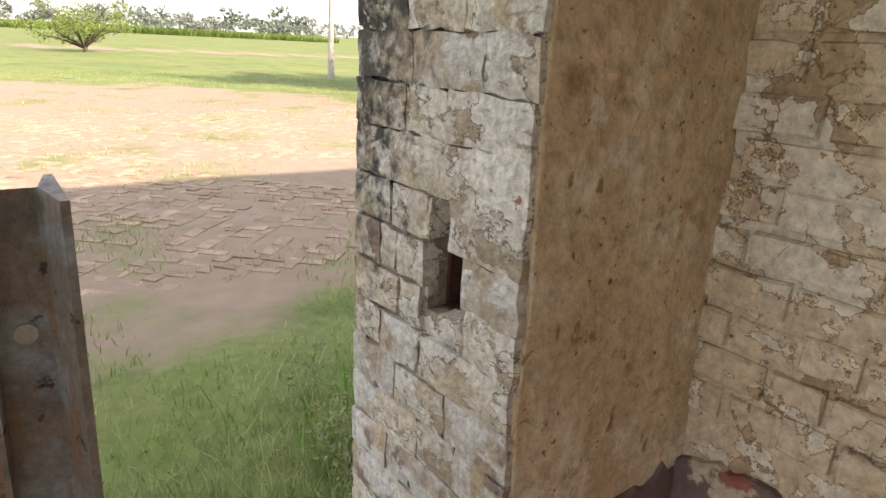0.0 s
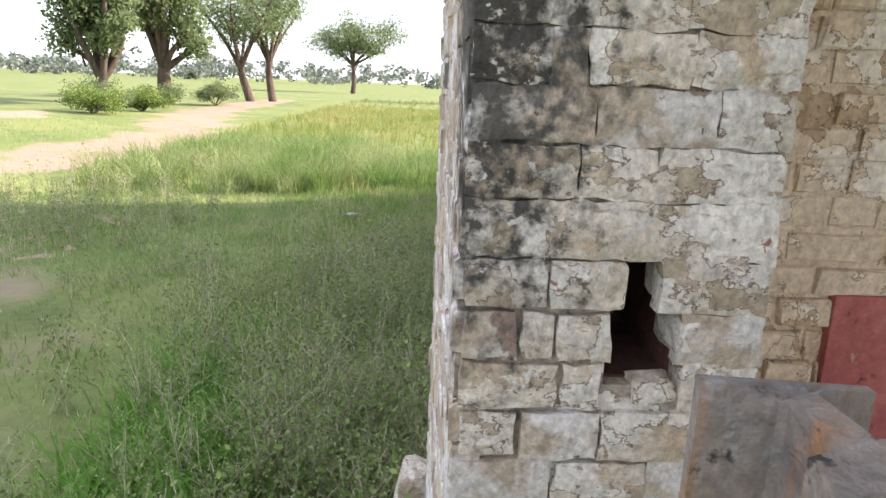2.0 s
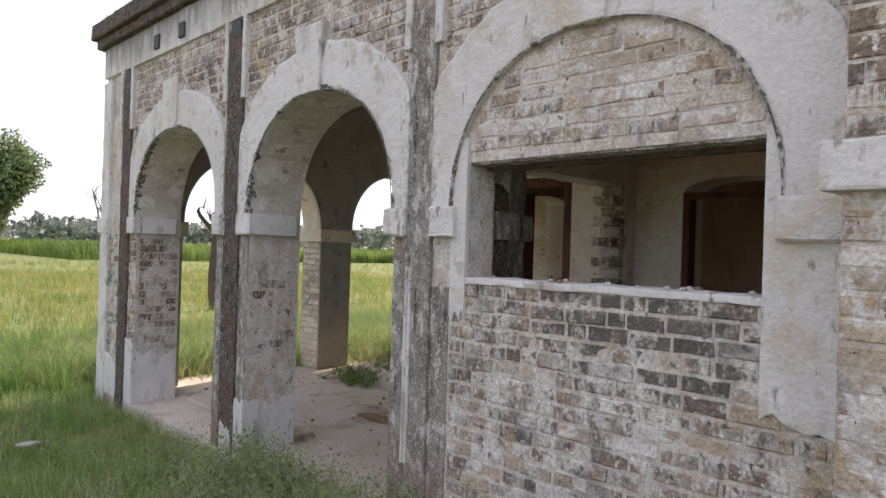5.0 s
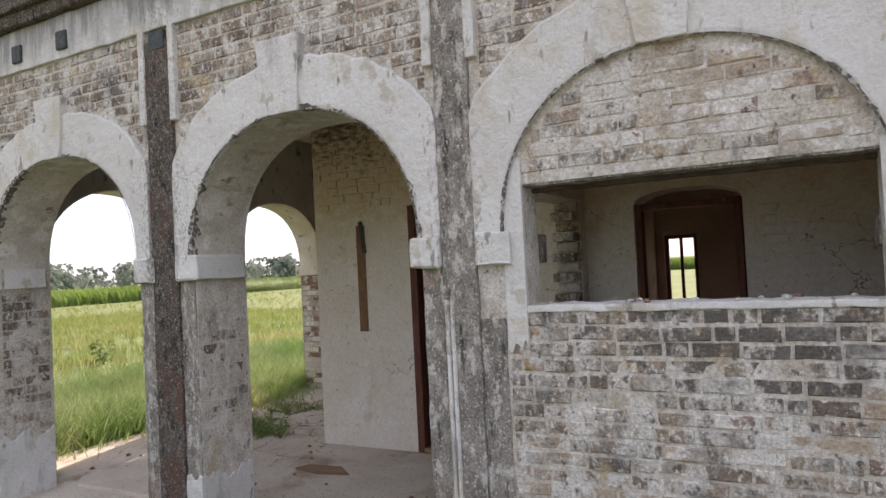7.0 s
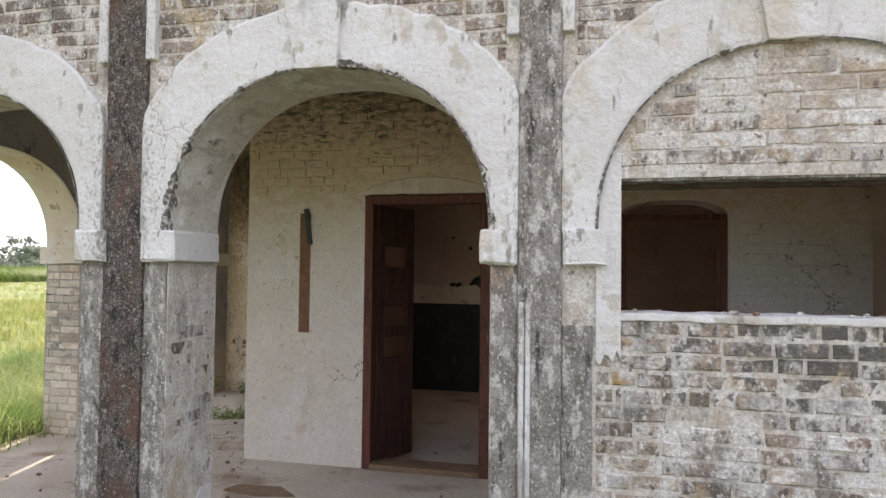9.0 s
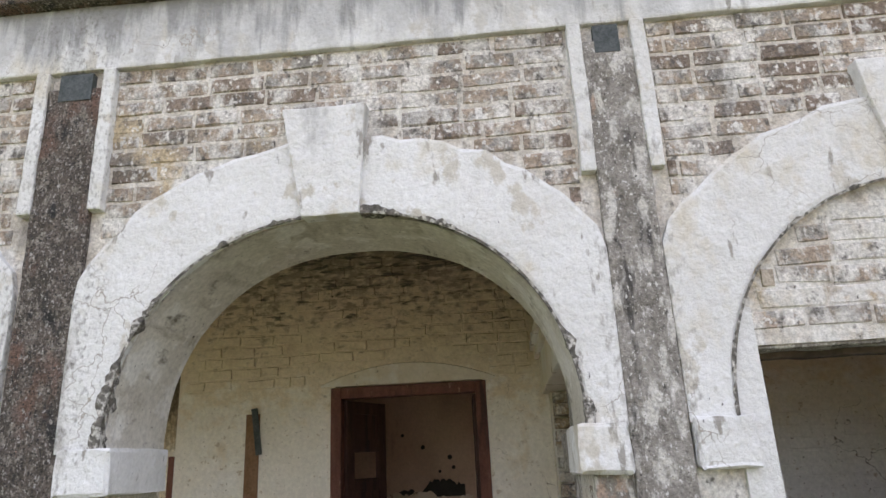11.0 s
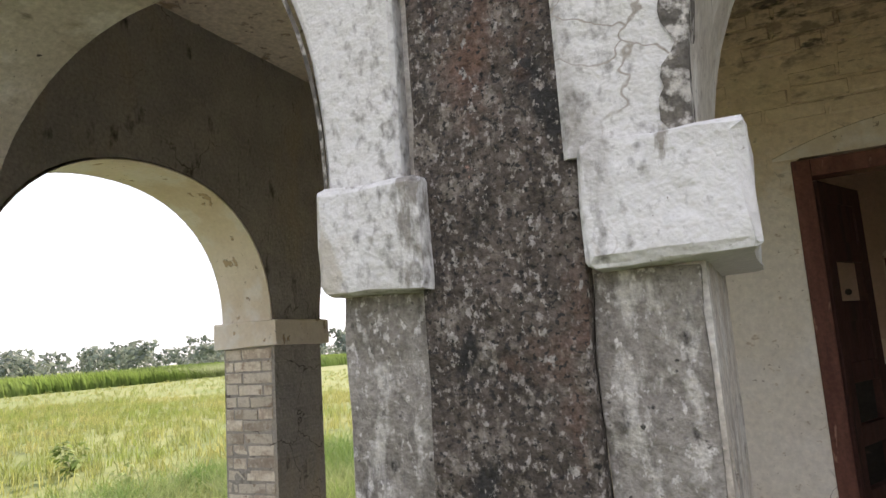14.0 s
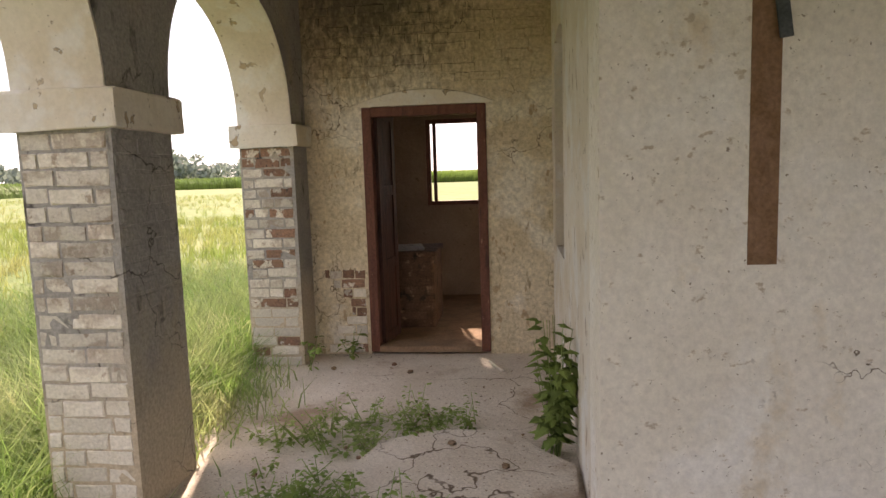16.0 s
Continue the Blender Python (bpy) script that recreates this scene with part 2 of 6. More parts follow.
M_BRICK_END = material("faded_brick", (0.43, 0.365, 0.31), (0.52, 0.465, 0.40), 9.0, 0.92, 0.9, 60, [((0.67, 0.63, 0.56), (5.0, 5.0, 7.0), 0.45, 0.53), ((0.38, 0.31, 0.255), 14.0, 0.61, 0.66), ((0.62, 0.58, 0.51), (30.0, 30.0, 14.0), 0.58, 0.64)], zones=[((0.66, 0.62, 0.55), 0.75, -0.16, (7.0, 7.0, 9.0), 0.9)], rand=0.25, fine=0.18)
M_KIOSK = material("buff_kiosk_brick", (0.50, 0.38, 0.26), (0.40, 0.29, 0.2), 5.0, 0.93, 0.6, 40, [((0.60, 0.52, 0.42), 3.0, 0.55, 0.62)], fine=0.3)
M_CEMENT = material("black_streaked_cement", (0.07, 0.059, 0.05), (0.125, 0.104, 0.088), (14.0, 14.0, 9.0), 0.94, 1.0, 80, [((0.20, 0.177, 0.152), (36.0, 36.0, 24.0), 0.53, 0.61), (BLACK, (12.0, 12.0, 5.0), 0.55, 0.62), ((0.28, 0.255, 0.23), (95.0, 95.0, 70.0), 0.56, 0.62), ((0.14, 0.088, 0.068), (5.0, 5.0, 3.0), 0.53, 0.62), ((0.32, 0.30, 0.275), (55.0, 55.0, 38.0), 0.615, 0.65), (BLACK, 110.0, 0.555, 0.61), ((0.34, 0.21, 0.17), 5.5, 0.70, 0.71)], fine=0.55, detail=9.0)
M_CEMENT_PALE = material("grey_bleached_cement", (0.31, 0.29, 0.26), (0.20, 0.183, 0.16), (10.0, 10.0, 6.0), 0.94, 1.0, 70, [((0.50, 0.48, 0.44), (18.0, 18.0, 8.0), 0.53, 0.60), (SOOT, (14.0, 14.0, 3.0), 0.57, 0.67), (BLACK, (36.0, 36.0, 22.0), 0.60, 0.74), ((0.56, 0.54, 0.51), (80.0, 80.0, 55.0), 0.57, 0.64), ((0.38, 0.28, 0.22), (5.0, 5.0, 3.0), 0.70, 0.74), (BLACK, 70.0, 0.62, 0.70)], zones=[((0.27, 0.18, 0.145), 0.45, -0.3, 5.0, 0.9)], fine=0.45, detail=9.0)
M_CREAM = material("cream_plaster", (0.72, 0.67, 0.58), (0.65, 0.58, 0.47), 1.8, 0.92, 0.35, 38, [((0.72, 0.70, 0.65), 2.4, 0.5, 0.58), ((0.46, 0.36, 0.25), (9.0, 9.0, 6.0), 0.64, 0.65, CRACK), ((0.22, 0.18, 0.14), 60.0, 0.68, 0.71), ((0.62, 0.54, 0.42), (2.0, 2.0, 1.2), 0.56, 0.72)], cracks=((0.40, 0.34, 0.27), 1.7, 0.004, 0.56, 0.62), fine=0.07)
M_PORCHWALL = material("flaking_buff_limewash", (0.70, 0.585, 0.44), (0.62, 0.50, 0.365), 5.0, 0.92, 1.0, 50, [((0.76, 0.69, 0.59), (7.0, 7.0, 9.0), 0.53, 0.545, (0.34, 0.23, 0.14)), ((0.50, 0.37, 0.25), 9.0, 0.60, 0.61, (0.22, 0.14, 0.08)), ((0.50, 0.36, 0.23), (2.0, 2.0, 1.2), 0.56, 0.66), ((0.2, 0.13, 0.09), 60.0, 0.66, 0.70)], cracks=((0.30, 0.2, 0.12), 6.5, 0.014, 0.53, 0.60), fine=0.30)
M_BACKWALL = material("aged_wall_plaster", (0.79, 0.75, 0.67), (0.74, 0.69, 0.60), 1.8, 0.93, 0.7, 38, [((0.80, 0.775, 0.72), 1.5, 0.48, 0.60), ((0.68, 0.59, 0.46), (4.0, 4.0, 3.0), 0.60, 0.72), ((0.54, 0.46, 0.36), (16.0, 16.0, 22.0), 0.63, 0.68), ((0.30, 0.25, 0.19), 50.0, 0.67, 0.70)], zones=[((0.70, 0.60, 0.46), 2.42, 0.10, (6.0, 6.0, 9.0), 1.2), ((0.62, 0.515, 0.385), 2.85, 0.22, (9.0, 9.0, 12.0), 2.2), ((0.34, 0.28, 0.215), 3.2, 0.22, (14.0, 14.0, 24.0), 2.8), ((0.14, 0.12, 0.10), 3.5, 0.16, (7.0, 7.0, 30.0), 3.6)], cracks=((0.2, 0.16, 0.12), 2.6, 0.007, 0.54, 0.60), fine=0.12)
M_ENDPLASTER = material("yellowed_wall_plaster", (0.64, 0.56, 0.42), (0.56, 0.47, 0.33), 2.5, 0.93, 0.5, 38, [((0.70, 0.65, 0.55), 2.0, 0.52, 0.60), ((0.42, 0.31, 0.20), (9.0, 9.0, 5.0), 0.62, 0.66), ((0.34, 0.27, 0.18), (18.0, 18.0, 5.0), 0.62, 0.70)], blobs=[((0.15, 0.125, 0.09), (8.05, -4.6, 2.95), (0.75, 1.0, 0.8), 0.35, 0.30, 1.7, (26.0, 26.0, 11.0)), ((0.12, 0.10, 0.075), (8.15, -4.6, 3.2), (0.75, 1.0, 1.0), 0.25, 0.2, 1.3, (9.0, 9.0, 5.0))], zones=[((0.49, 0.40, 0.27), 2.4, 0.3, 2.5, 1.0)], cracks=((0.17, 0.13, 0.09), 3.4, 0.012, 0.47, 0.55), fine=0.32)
M_OCHRE = material("brown_stained_plaster", (0.64, 0.49, 0.34), (0.54, 0.39, 0.255), 5.0, 0.9, 1.0, 40, [((0.70, 0.59, 0.46), (5.0, 5.0, 3.0), 0.52, 0.60), ((0.40, 0.26, 0.16), 9.0, 0.60, 0.68), ((0.30, 0.18, 0.11), (22.0, 22.0, 14.0), 0.62, 0.68), ((0.64, 0.56, 0.46), 16.0, 0.63, 0.66), ((0.2, 0.12, 0.07), 60.0, 0.64, 0.69)], cracks=((0.22, 0.14, 0.08), 4.0, 0.014, 0.52, 0.58), fine=0.3)
M_GREYPLASTER = material("grey_cement_render", (0.30, 0.29, 0.28), (0.37, 0.355, 0.335), 3.0, 0.93, 0.8, 50, [((0.37, 0.33, 0.27), (2.0, 2.0, 1.0), 0.56, 0.70), (SOOT, (9.0, 9.0, 4.0), 0.60, 0.72), ((0.42, 0.38, 0.32), 45.0, 0.64, 0.68)], zones=[((0.50, 0.42, 0.32), 0.7, -0.18, 2.5, 0.6)], cracks=((0.1, 0.09, 0.08), 2.2, 0.01, 0.52, 0.58), fine=0.25)
M_CEIL = material("sooty_ceiling", (0.74, 0.69, 0.61), (0.64, 0.58, 0.49), 1.5, 0.95, 0.4, 30, [((0.26, 0.21, 0.16), 2.0, 0.60, 0.72), ((0.40, 0.33, 0.25), (6.0, 6.0, 6.0), 0.60, 0.63, CRACK)])
M_FLOOR = material("dusty_concrete_floor", (0.64, 0.58, 0.505), (0.57, 0.50, 0.42), 2.5, 0.95, 0.6, 70, [((0.36, 0.27, 0.2), 1.4, 0.55, 0.66), ((0.24, 0.17, 0.12), 50.0, 0.62, 0.66), ((0.26, 0.19, 0.13), 8.0, 0.66, 0.70)], cracks=((0.15, 0.11, 0.08), 1.1, 0.008, 0.50, 0.58), fine=0.22)
M_REDPAINT = material("faded_red_dado", (0.46, 0.15, 0.13), (0.34, 0.095, 0.09), 7.0, 0.7, 0.6, 50, [((0.48, 0.2, 0.18), 6.0, 0.56, 0.64), ((0.52, 0.42, 0.36), 9.0, 0.64, 0.67), ((0.12, 0.04, 0.04), 14.0, 0.60, 0.66)], fine=0.2)
M_DARKDADO = material("dark_flaked_dado", (0.16, 0.115, 0.115), (0.21, 0.15, 0.145), 6.0, 0.8, 0.4, 50, [((0.58, 0.49, 0.39), 7.0, 0.54, 0.57), ((0.35, 0.13, 0.11), 9.0, 0.60, 0.64)], fine=0.2)
M_TIMBER = material("red_brown_door_timber", (0.12, 0.046, 0.033), (0.17, 0.07, 0.05), (20.0, 20.0, 3.0), 0.6, 0.35, 60, [((0.07, 0.033, 0.027), (14.0, 14.0, 2.0), 0.57, 0.66), ((0.3, 0.17, 0.12), (30.0, 30.0, 8.0), 0.65, 0.69)], fine=0.25)
M_LEAFWOOD = material("dark_grimy_door_timber", (0.055, 0.027, 0.022), (0.085, 0.04, 0.031), (20.0, 20.0, 3.0), 0.65, 0.35, 60, [((0.035, 0.02, 0.017), (14.0, 14.0, 2.0), 0.55, 0.66)], fine=0.25)
M_IRON = material("weathered_rail_iron", (0.19, 0.175, 0.165), (0.30, 0.25, 0.21), 12.0, 0.55, 0.5, 90, [((0.34, 0.37, 0.40), 7.0, 0.54, 0.64), ((0.30, 0.17, 0.10), (18.0, 18.0, 3.0), 0.52, 0.62), ((0.06, 0.055, 0.05), 30.0, 0.62, 0.67)], metal=0.15)
M_HOLE_SHADE_RED = material("shaded_red_clay", (0.12, 0.055, 0.045), (0.08, 0.04, 0.035), 14.0, 0.95, 0.6, 60)
M_COUNTERBRICK = material("dark_brown_brick", (0.17, 0.11, 0.08), (0.11, 0.075, 0.055), 10.0, 0.95, 0.8, 60, [((0.30, 0.21, 0.15), 12.0, 0.60, 0.66), (BLACK, 5.0, 0.60, 0.70)], rand=0.2, fine=0.3)
M_GROOVE = material("bare_clay_chase", (0.22, 0.125, 0.07), (0.27, 0.16, 0.10), 12.0, 0.95, 0.5, 60)
M_PAINT_HOLE_BLACK = material("black_dado_and_hole_shade", (0.032, 0.036, 0.036), (0.05, 0.052, 0.05), 4.0, 0.75, 0.3, 40, [((0.11, 0.095, 0.08), 5.0, 0.64, 0.72)], fine=0.2)
M_LICHEN = material("black_lichen", (0.09, 0.085, 0.075), (0.17, 0.155, 0.135), 30.0, 0.95, 0.8, 70, [((0.50, 0.48, 0.44), 38.0, 0.50, 0.60)], fine=0.4)
M_SLATE = material("dark_metal_and_slot_shade", (0.05, 0.06, 0.06), (0.08, 0.09, 0.09), 20.0, 0.6, 0.2, 80)
# Plaster colour lowered to carry the dimness of the back rooms.
M_ROOMWALL = material("dim_room_plaster", (0.33, 0.26, 0.205), (0.25, 0.19, 0.15), 1.8, 0.93, 0.5, 35, [((0.24, 0.17, 0.13), 2.5, 0.58, 0.72), ((0.2, 0.14, 0.1), 14.0, 0.64, 0.68)], fine=0.16)
M_PINK = material("faint_pink_room_plaster", (0.58, 0.48, 0.40), (0.48, 0.385, 0.315), 1.6, 0.93, 0.35, 35, [((0.25, 0.18, 0.13), (4.0, 4.0, 1.5), 0.6, 0.76)], fine=0.12)
M_DIRT = material("loose_earth", (0.30, 0.2, 0.13), (0.22, 0.15, 0.1), 6.0, 0.97, 0.6, 60)
M_BARK = material("grey_brown_bark", (0.13, 0.10, 0.08), (0.07, 0.055, 0.045), (6.0, 6.0, 1.5), 0.95, 0.7, 30)
M_CONC = material("concrete_pole", (0.46, 0.44, 0.40), (0.38, 0.36, 0.33), 3.0, 0.9, 0.3, 50)
M_LEAF = leaf_material("tree_leaves", (0.14, 0.20, 0.09), (0.19, 0.25, 0.12), 0.9, 0.5)
M_LEAF_LIGHT = leaf_material("light_green_leaves", (0.15, 0.23, 0.055), (0.21, 0.28, 0.085), 0.8)
# Far leaves are paled and greyed: the distance haze sits in their colour.
M_LEAF_FAR = leaf_material("haze_tinted_leaves", (0.16, 0.20, 0.165), (0.20, 0.235, 0.20), 0.05, 0.35)
M_GRASS = leaf_material("lawn_grass", (0.19, 0.33, 0.08), (0.40, 0.43, 0.22), 2.0, 0.4)
M_FRESH = leaf_material("fresh_bright_grass", (0.13, 0.32, 0.05), (0.19, 0.38, 0.08), 2.0, 0.4)
M_GRASS_TALL = leaf_material("tall_field_grass", (0.185, 0.255, 0.062), (0.33, 0.33, 0.125), 0.35, 0.42)
M_GRASS_DRY = leaf_material("drying_bent_grass", (0.13, 0.235, 0.06), (0.28, 0.34, 0.15), 0.8, 0.4)
M_WEED = leaf_material("grey_green_weeds", (0.16, 0.26, 0.07), (0.27, 0.34, 0.13), 1.5, 0.35)
M_STALK = leaf_material("dry_weed_stalks", (0.46, 0.44, 0.30), (0.32, 0.33, 0.2), 2.0, 0.2)
M_FLOWER = material("tiny_white_flowers", (0.46, 0.47, 0.33), (0.36, 0.38, 0.24), 10.0, 0.9, 0.0)
M_CROP = leaf_material("tall_fodder_crop", (0.14, 0.22, 0.05), (0.20, 0.28, 0.08), 0.15, 0.35)


# ---- building helpers ----
def part(name, bm, mat, parent=None, label="", smooth=False):
    me = bpy.data.meshes.new(name)
    bm.to_mesh(me)
    bm.free()
    me.materials.append(mat)
    if smooth:
        for p in me.polygons:
            p.use_smooth = True
    ob = new(name, me)
    if parent:
        ob.parent = parent
    if label:
        ob["label"] = label
    return ob


def holder(name, x=0, y=0, z=0, rz=0):
    ob = new(name)
    ob.matrix_world = pose(x, y, z, 0, 0, rz)
    return ob


def raw(name, verts, faces, mat, parent=None, label="", smooth=False):
    me = bpy.data.meshes.new(name)
    me.from_pydata(verts, [], faces)
    me.materials.append(mat)
    if smooth:
        for p in me.polygons:
            p.use_smooth = True
    me.update()
    ob = new(name, me)
    if parent:
        ob.parent = parent
    if label:
        ob["label"] = label
    return ob


def box(bm, x0, x1, y0, y1, z0, z1, bevel=0.0, wear=0.0, rng=random):
    g = bmesh.ops.create_cube(bm, size=1.0)
    vs = g["verts"]
    bmesh.ops.scale(bm, vec=(x1 - x0, y1 - y0, z1 - z0), verts=vs)
    bmesh.ops.translate(bm, vec=((x0 + x1) / 2, (y0 + y1) / 2, (z0 + z1) / 2), verts=vs)
    if bevel:
        es = list({e for v in vs for e in v.link_edges})
        r = bmesh.ops.bevel(bm, geom=es, offset=bevel, segments=2, affect="EDGES", profile=0.6)
        vs = list({v for f in r["faces"] for v in f.verts} | {v for v in vs if v.is_valid})
    if wear:
        for v in vs:
            v.co += Vector((rng.uniform(-wear, wear), rng.uniform(-wear, wear), rng.uniform(-wear, wear)))
    return vs


def roughen(bm, cell=0.07, amp=0.006, scale=9.0):
    """Cut the long edges down to cell and push the points about, for worn, chipped arrises."""
    for _ in range(7):
        long = [e for e in bm.edges if e.calc_length() > cell * 1.5]
        if not long or len(bm.verts) > 4000:
            break
        bmesh.ops.subdivide_edges(bm, edges=long, cuts=1, use_grid_fill=True)
    for v in bm.verts:
        p = v.co * scale
        v.co += noise.noise_vector(p) * amp + noise.noise_vector(p * 3.1) * amp * 0.5
    return bm


def boxes(*rows):
    bm = bmesh.new()
    for r in rows:
        box(bm, *r)
    return bm


def arch_top(c, a, zs, b, x, power=2.2):
    k = min(1.0, abs(x - c) / a)
    return zs + b * max(0.0, 1 - k ** power) ** (1 / power)


def arch_points(c, a, zs, b, n=28, power=2.2):
    pts = []
    for i in range(n + 1):
        t = math.pi * i / n
        co, si = math.cos(t), math.sin(t)
        r = (abs(co) ** power + abs(si) ** power) ** (-1 / power)
        pts.append((c + a * r * co, zs + b * r * si))
    return pts


def wall_mesh(m, u0, u1, z0, z1, depth, holes):
    """A solid wall in u, w (0 at its face, -depth at its back), z, with holes (centre, half width, spring, rise, sill)."""
    bm = bmesh.new()
    rng = random.Random(5)

    def quad(pts):
        bm.faces.new([bm.verts.new(m @ Vector(p)) for p in pts])

    def slab(ua, ub, la, lb, ha, hb):
        quad([(ua, 0, la), (ub, 0, lb), (ub, 0, hb), (ua, 0, ha)])
        quad([(ub, -depth, lb), (ua, -depth, la), (ua, -depth, ha), (ub, -depth, hb)])

    cuts = [u0]
    for c, a, zs, b, sill in sorted(holes):
        cuts += [c - a, c + a]
    cuts.append(u1)
    for i in range(0, len(cuts), 2):
        if cuts[i + 1] - cuts[i] > 1e-4:
            slab(cuts[i], cuts[i + 1], z0, z0, z1, z1)
    for c, a, zs, b, sill in holes:
        n = 28 if b > 0 else 1
        pts = [(q[0], q[1] + rng.uniform(-0.003, 0.003)) for q in reversed(arch_points(c, a, zs, b, n))] if b > 0 else [(c - a, zs), (c + a, zs)]
        for (ua, za), (ub, zb) in zip(pts, pts[1:]):
            slab(ua, ub, za, zb, z1, z1)
            quad([(ua, 0, za), (ua, -depth, za), (ub, -depth, zb), (ub, 0, zb)])
        for u, s in ((c - a, 1), (c + a, -1)):
            top = zs
            q = [(u, 0, sill), (u, -depth, sill), (u, -depth, top), (u, 0, top)]
            quad(q if s < 0 else q[::-1])
        if sill > z0 + 1e-3:
            slab(c - a, c + a, z0, z0, sill, sill)
            quad([(c - a, 0, sill), (c + a, 0, sill), (c + a, -depth, sill), (c - a, -depth, sill)])
    quad([(u0, 0, z1), (u1, 0, z1), (u1, -depth, z1), (u0, -depth, z1)])
    quad([(u0, -depth, z0), (u0, 0, z0), (u0, 0, z1), (u0, -depth, z1)])
    quad([(u1, 0, z0), (u1, -depth, z0), (u1, -depth, z1), (u1, 0, z1)])
    bmesh.ops.remove_doubles(bm, verts=bm.verts, dist=0.0005)
    bmesh.ops.recalc_face_normals(bm, faces=bm.faces)
    return bm


def facing(origin, u_way, out):
    """Axes of a wall face: u along it, y out of it, z up."""
    m = Matrix((u_way, out, (0, 0, 1))).transposed().to_4x4()
    m.translation = origin
    return m


BRICK_MESHES = {}


def brick_mesh(k, mat):
    """A unit brick, 1 long in x and 1 high in z, its face at y = 0 and its back at -0.05, with rounded, chipped edges."""
    if (k, mat.name) in BRICK_MESHES:
        return BRICK_MESHES[(k, mat.name)]
    rng = random.Random(k * 7 + 1)
    vs, fs = [], []
    j = lambda s: rng.uniform(-s, s)
    for y, ix, iz in ((-0.05, 0.0, 0.0), (-0.006, 0.004, 0.01), (0.0, 0.028, 0.085)):
        for sx, sz in ((-1, -1), (0, -1), (1, -1), (1, 1), (0, 1), (-1, 1)):
            vs.append((sx * (0.5 - ix) + j(0.022), y + (j(0.0035) if y > -0.04 else 0), sz * (0.5 - iz) + j(0.06)))
    for r in range(2):
        for i in range(6):
            a, b = r * 6 + i, r * 6 + (i + 1) % 6
            fs.append((a, b, b + 6, a + 6))
    fs += [(12, 13, 16, 17), (13, 14, 15, 16)]
    me = bpy.data.meshes.new("brick")
    me.from_pydata(vs, [], fs)
    me.materials.append(mat)
    BRICK_MESHES[(k, mat.name)] = me
    return me


def lay_bricks(parent, m, rows, spans, mats, course=0.078, length=0.235, joint=0.011, proud=(0.003, 0.012), z0=0.0, seed=1, gap=0.0, headers=0.25):
    """Courses of single bricks on a wall face: spans(z) gives the stretches along u that the course at z fills."""
    rng = random.Random(seed)
    for r in range(rows):
        z = z0 + (r + 0.5) * course
        for ua, ub in spans(z):
            u = ua - (0.0 if r % 2 else length * 0.5) + rng.uniform(-0.02, 0.02)
            while u < ub - 0.02:
                ln = length * (0.5 if rng.random() < headers else 1.0) * rng.uniform(0.84, 1.14)
                a, b = max(u, ua), min(u + ln, ub)
                u += ln
                if b - a < 0.035 or rng.random() < gap:
                    continue
                mat = rng.choice(mats)
                ob = new("brick", brick_mesh(rng.randrange(8), mat))
                ob.parent = parent
                ob.matrix_world = m @ Matrix.Translation(((a + b) / 2, rng.uniform(*proud), z + rng.uniform(-0.005, 0.005))) @ Matrix.Rotation(rng.uniform(-0.02, 0.02), 4, "Y") @ Matrix.Diagonal((b - a - joint, 1, course - joint, 1))


# ---- plan ----
FLOOR, FRONT, DEEP = 0.13, 0.709, 0.45
BACK, SIDE, ENDWALL = -1.667, 6.65, -4.617
END_IN, END_OUT = 8.64, 9.07
PORCH, PORCH_IN, JAMB, PIER_END = 1.056, 0.606, 0.603, 1.585
ARCH_A, ARCH_B, ARCH_C = (7.19, 0.89), (4.895, 0.865), (2.70, 0.845)
SPRING, RISE = 2.02, 0.84
TOP, PARAPET = 3.84, 4.02

FRONT_FACE = facing((0, FRONT, 0), (1, 0, 0), (0, 1, 0))
END_FACE = facing((END_OUT, 0, 0), (0, -1, 0), (1, 0, 0))
BACK_FACE = facing((0, BACK, 0), (1, 0, 0), (0, 1, 0))
SIDE_FACE = facing((SIDE, 0, 0), (0, -1, 0), (1, 0, 0))
DOOR_FACE = facing((0, ENDWALL, 0), (1, 0, 0), (0, 1, 0))


# ---- ground ----
def near_line(x, y, pts):
    best = 1e9
    for (ax, ay), (bx, by) in zip(pts, pts[1:]):
        dx, dy = bx - ax, by - ay
        k = np.clip(((x - ax) * dx + (y - ay) * dy) / (dx * dx + dy * dy), 0, 1)
        best = np.minimum(best, np.hypot(x - ax - k * dx, y - ay - k * dy))
    return best


TRACK = [(2.0, 11.0), (7.0, 9.3), (11.0, 8.2), (17.0, 7.2), (22.0, 8.6), (30.0, 10.5), (60.0, 12.0)]


